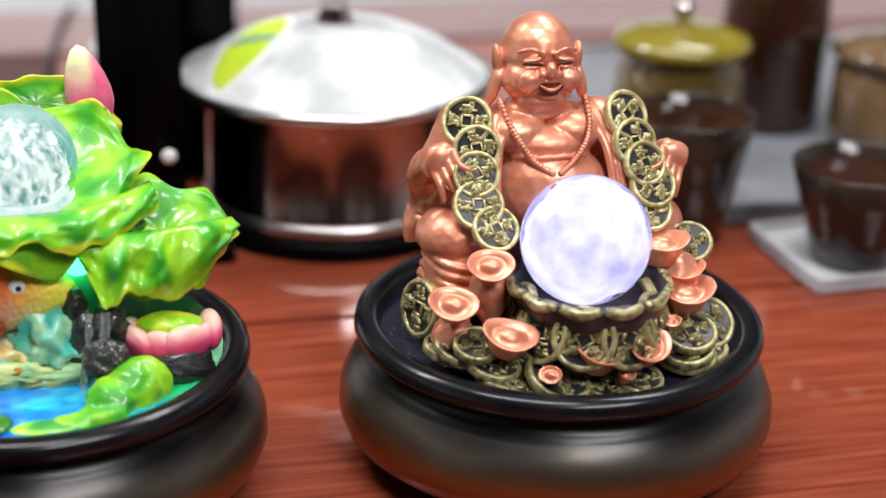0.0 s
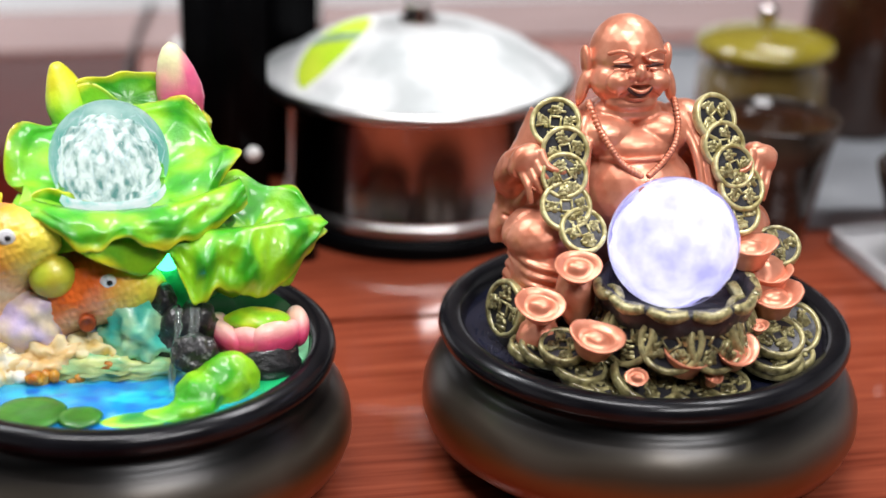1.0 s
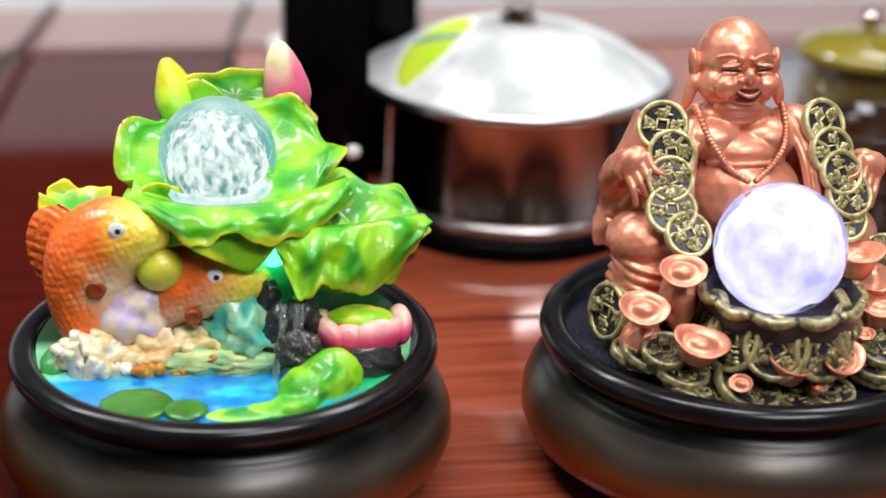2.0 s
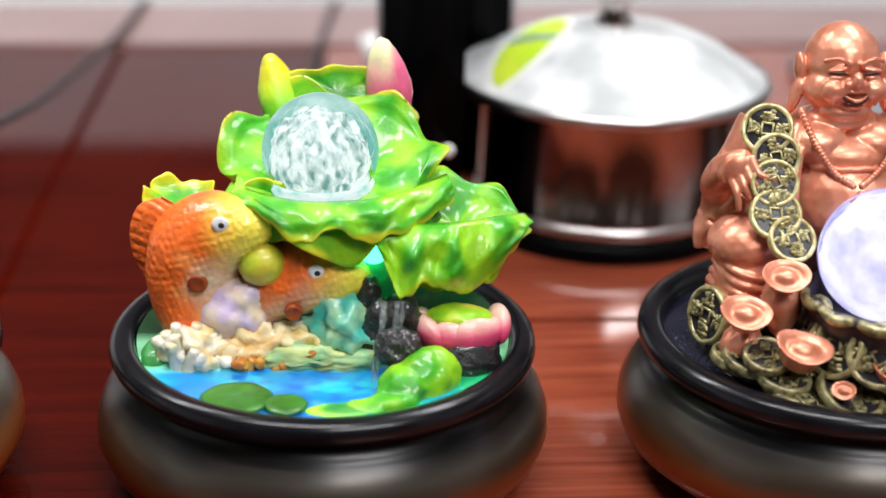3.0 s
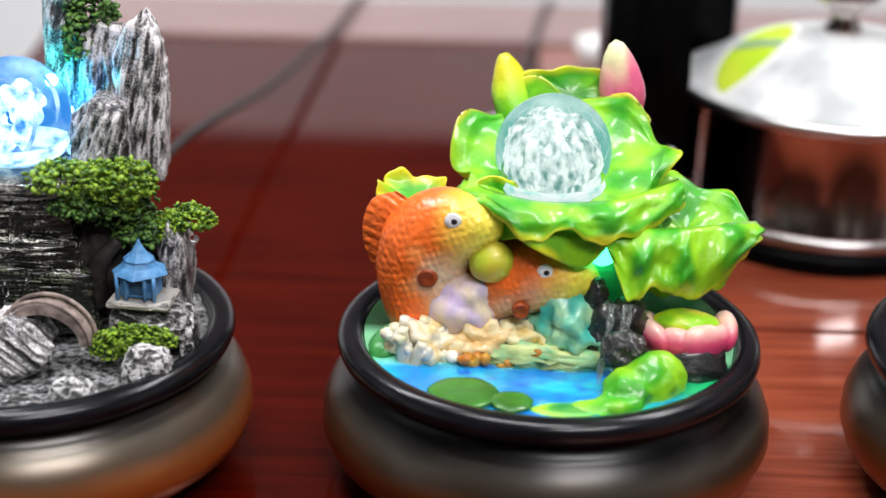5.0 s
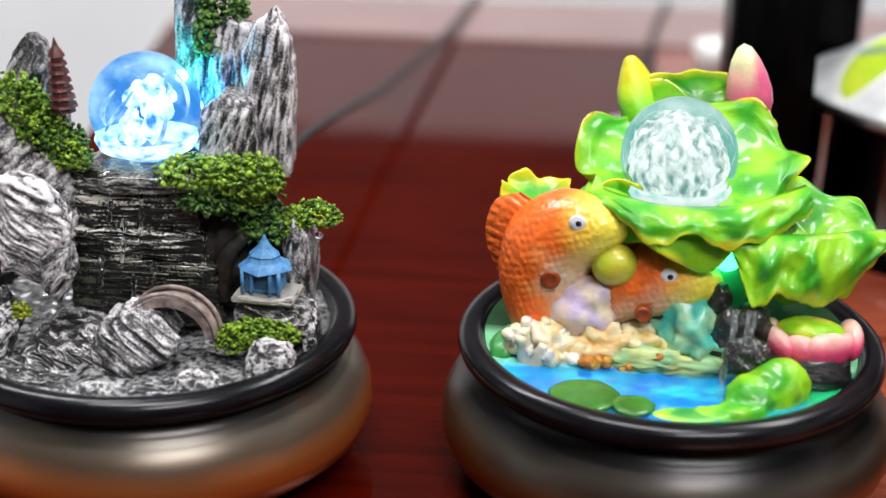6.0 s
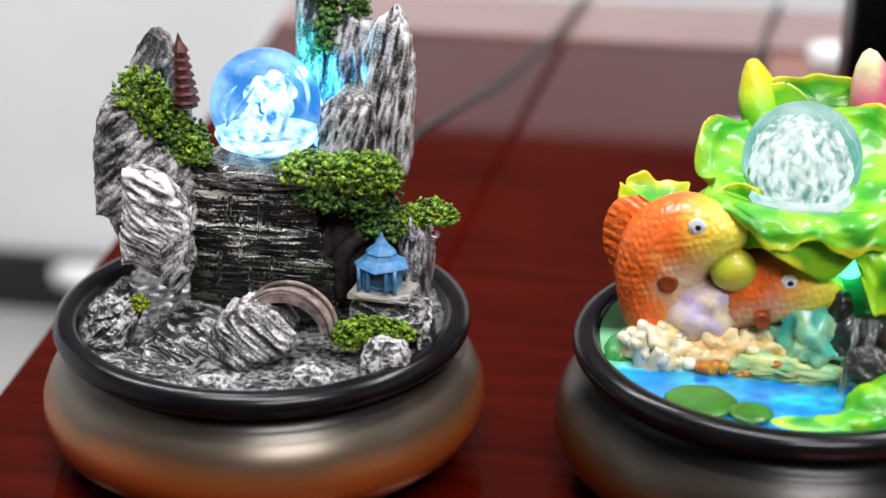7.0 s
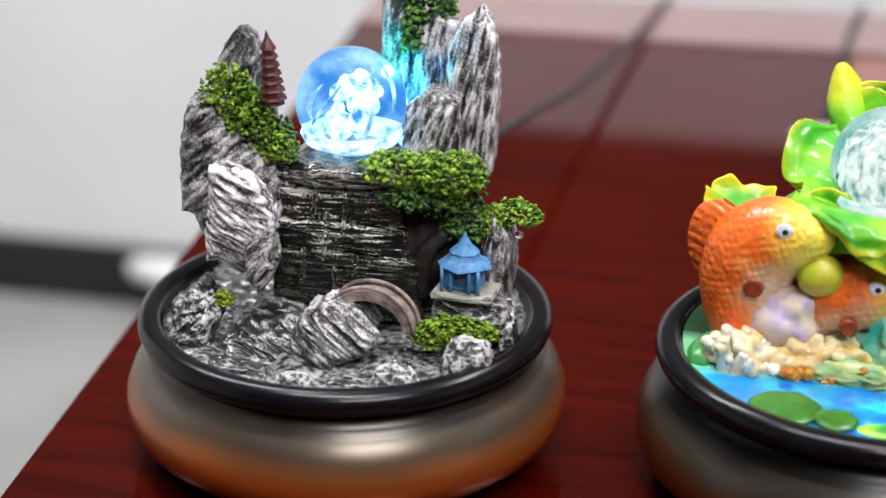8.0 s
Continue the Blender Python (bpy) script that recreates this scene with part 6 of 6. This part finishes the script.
for c, r, rot in (((-0.0437, -0.0380, 0.1100), 0.0105, (38, 0, -10)), ((-0.0612, -0.0440, 0.0955), 0.0112, (34, 6, -20)), ((-0.0408, -0.0610, 0.0860), 0.0125, (20, 10, -12)),
                  ((-0.0030, -0.0705, 0.0795), 0.0120, (16, 6, 10)), ((0.0195, -0.0690, 0.0800), 0.0110, (26, -10, 30)), ((0.0365, -0.0320, 0.1115), 0.0130, (6, 0, 4)), ((0.0465, -0.0410, 0.0910), 0.0135, (14, -4, 8)),
                  ((0.0470, -0.0340, 0.0990), 0.0105, (10, -6, 0)), ((0.0080, -0.0755, 0.0720), 0.0050, (20, 0, 40)), ((-0.0250, -0.0740, 0.0745), 0.0052, (50, 0, -30)), ((0.0340, -0.0560, 0.0860), 0.0050, (20, 0, 0))):
    ingot(c, r, rot)
for c, r_ in (((-0.0425, -0.031, 0.096), (0.0085, 0.008, 0.015)), ((0.0460, -0.030, 0.090), (0.012, 0.011, 0.019)), ((-0.058, -0.036, 0.078), (0.010, 0.009, 0.012))):
    part("ingot_base", blob(c, r_, (0, 0, 0), 4, 0.002, 110), M_COPPER, K, "copper-coloured resin under the ingots")

# bowl that holds the ball, with coins round it
dish_bm = lathe([(0, 0.070), (0.022, 0.071), (0.027, 0.080), (0.0330, 0.093), (0.0352, 0.1005), (0.0345, 0.1035), (0.0318, 0.1035), (0.0300, 0.098), (0.0270, 0.094), (0, 0.092)], 72, wob=lambda a, z: 1 + 0.02 * math.sin(9 * a) * (z - 0.07) / 0.03)
ball_bowl = part("ball_bowl", dish_bm, M_INK, K, "black bowl ringed with gold coins", m=pose(0.0005, -0.0415, 0.0005))
for k in range(6):
    a = radians(178 + 36 * k)
    own = coin(bmesh.new(), Matrix(), 0.0142, 60 + k)
    part("coin", own, [M_GOLD_OLD, M_INK], ball_bowl, "worn gold coin", m=pose(0.0312 * math.cos(a), 0.0312 * math.sin(a), 0.0885 - 0.001 * (k % 2), 0, 0, math.degrees(a) + 90) @ pose(0, 0, 0, 68, 0, 0) @ pose(0, 0, 0, 0, 0, 17 * k))
for k in range(7):
    a0 = radians(168 + 32 * k)
    pts = [(0.0345 * math.cos(a0 + 0.055 * j), 0.0345 * math.sin(a0 + 0.055 * j), 0.1030 - 0.0022 * math.sin(math.pi * j / 9)) for j in range(10)]
    part("rim_edge", tube(pts, [0.0020 + 0.0008 * math.sin(math.pi * j / 9) for j in range(10)], 10), M_GOLD_OLD, ball_bowl, "gold scalloped rim piece")

coins = [((-0.0500, -0.0600, 0.0690), 0.0125, (10, 8, 0)), ((-0.0470, -0.0640, 0.0660), 0.0135, (14, 0, 20)), ((-0.0255, -0.0780, 0.0668), 0.0135, (30, 8, 30)), ((-0.0210, -0.0780, 0.0635), 0.0130, (10, 0, 0)),
         ((0.0040, -0.0830, 0.0625), 0.0120, (8, 0, 10)), ((0.0460, -0.0600, 0.0700), 0.0125, (14, -6, 0)), ((0.0480, -0.0580, 0.0655), 0.0140, (6, -4, 40)), ((0.0450, -0.0530, 0.0765), 0.0122, (22, -8, 10)), ((0.0670, -0.0430, 0.0730), 0.0130, (40, -30, 30)),
         ((-0.0630, -0.0460, 0.0725), 0.0125, (16, 10, 0)), ((-0.0690, -0.0400, 0.0690), 0.0110, (10, 14, 10)), ((-0.0725, -0.0120, 0.0790), 0.0135, (78, 0, -68)), ((0.0530, -0.0230, 0.1070), 0.0110, (34, -12, 0)), ((-0.0520, -0.0500, 0.0770), 0.0105, (20, 0, 0)),
         ((0.0180, -0.0780, 0.0640), 0.0110, (10, 0, 0)), ((0.0640, -0.0520, 0.0630), 0.0125, (8, -6, 0)), ((-0.0370, -0.0730, 0.0640), 0.0120, (14, 8, 0))]
for k, (c, r, rot) in enumerate(coins):
    far = math.hypot(c[0], c[1])
    pull = min(1.0, (0.0815 - r * 0.9) / far)
    c = (c[0] * pull, c[1] * pull, c[2])
    part("coin", coin(bmesh.new(), Matrix(), r, 90 + k), [M_GOLD_OLD, M_INK], K, "worn gold coin with black patina", m=pose(c[0], c[1], c[2] + 0.0025, *rot))
rnd = random.Random(3)
for k in range(2):
    bm = bmesh.new()
    for _ in range(120):
        a, d = (rnd.gauss(3.3, 0.25), rnd.uniform(0.066, 0.080)) if k == 0 else (rnd.uniform(3.6, 6.0), rnd.uniform(0.070, 0.081))
        blob((d * math.cos(a), d * math.sin(a), 0.0624), rnd.uniform(0.0003, 0.0008 if k == 0 else 0.0006), sub=1, bm=bm)
    tagged(part("bubble", bm, WATER, K, "small foam bubbles on the water"), kind="stuff").visible_shadow = False
ball(K, (-0.0025, -0.0420, 0.1225), 0.0286, (0.92, 0.94, 1.0), (0.88, 0.90, 1.0), (0.46, 0.42, 1.0), seed=9, swirl=False, shell_s=0.85, core_s=1.2, collar=False)
part("frosted_core", blob((-0.0025, -0.0420, 0.1217), (0.0240, 0.0240, 0.0240), sub=5, rough=0.0022, freq=80), glow_cloud("frosted_glow", (0.56, 0.54, 1.0), (0.92, 0.90, 1.0), 1.0, 1.25, 45, lo=0.32, hi=0.6), K, "milky glowing heart of the ball")
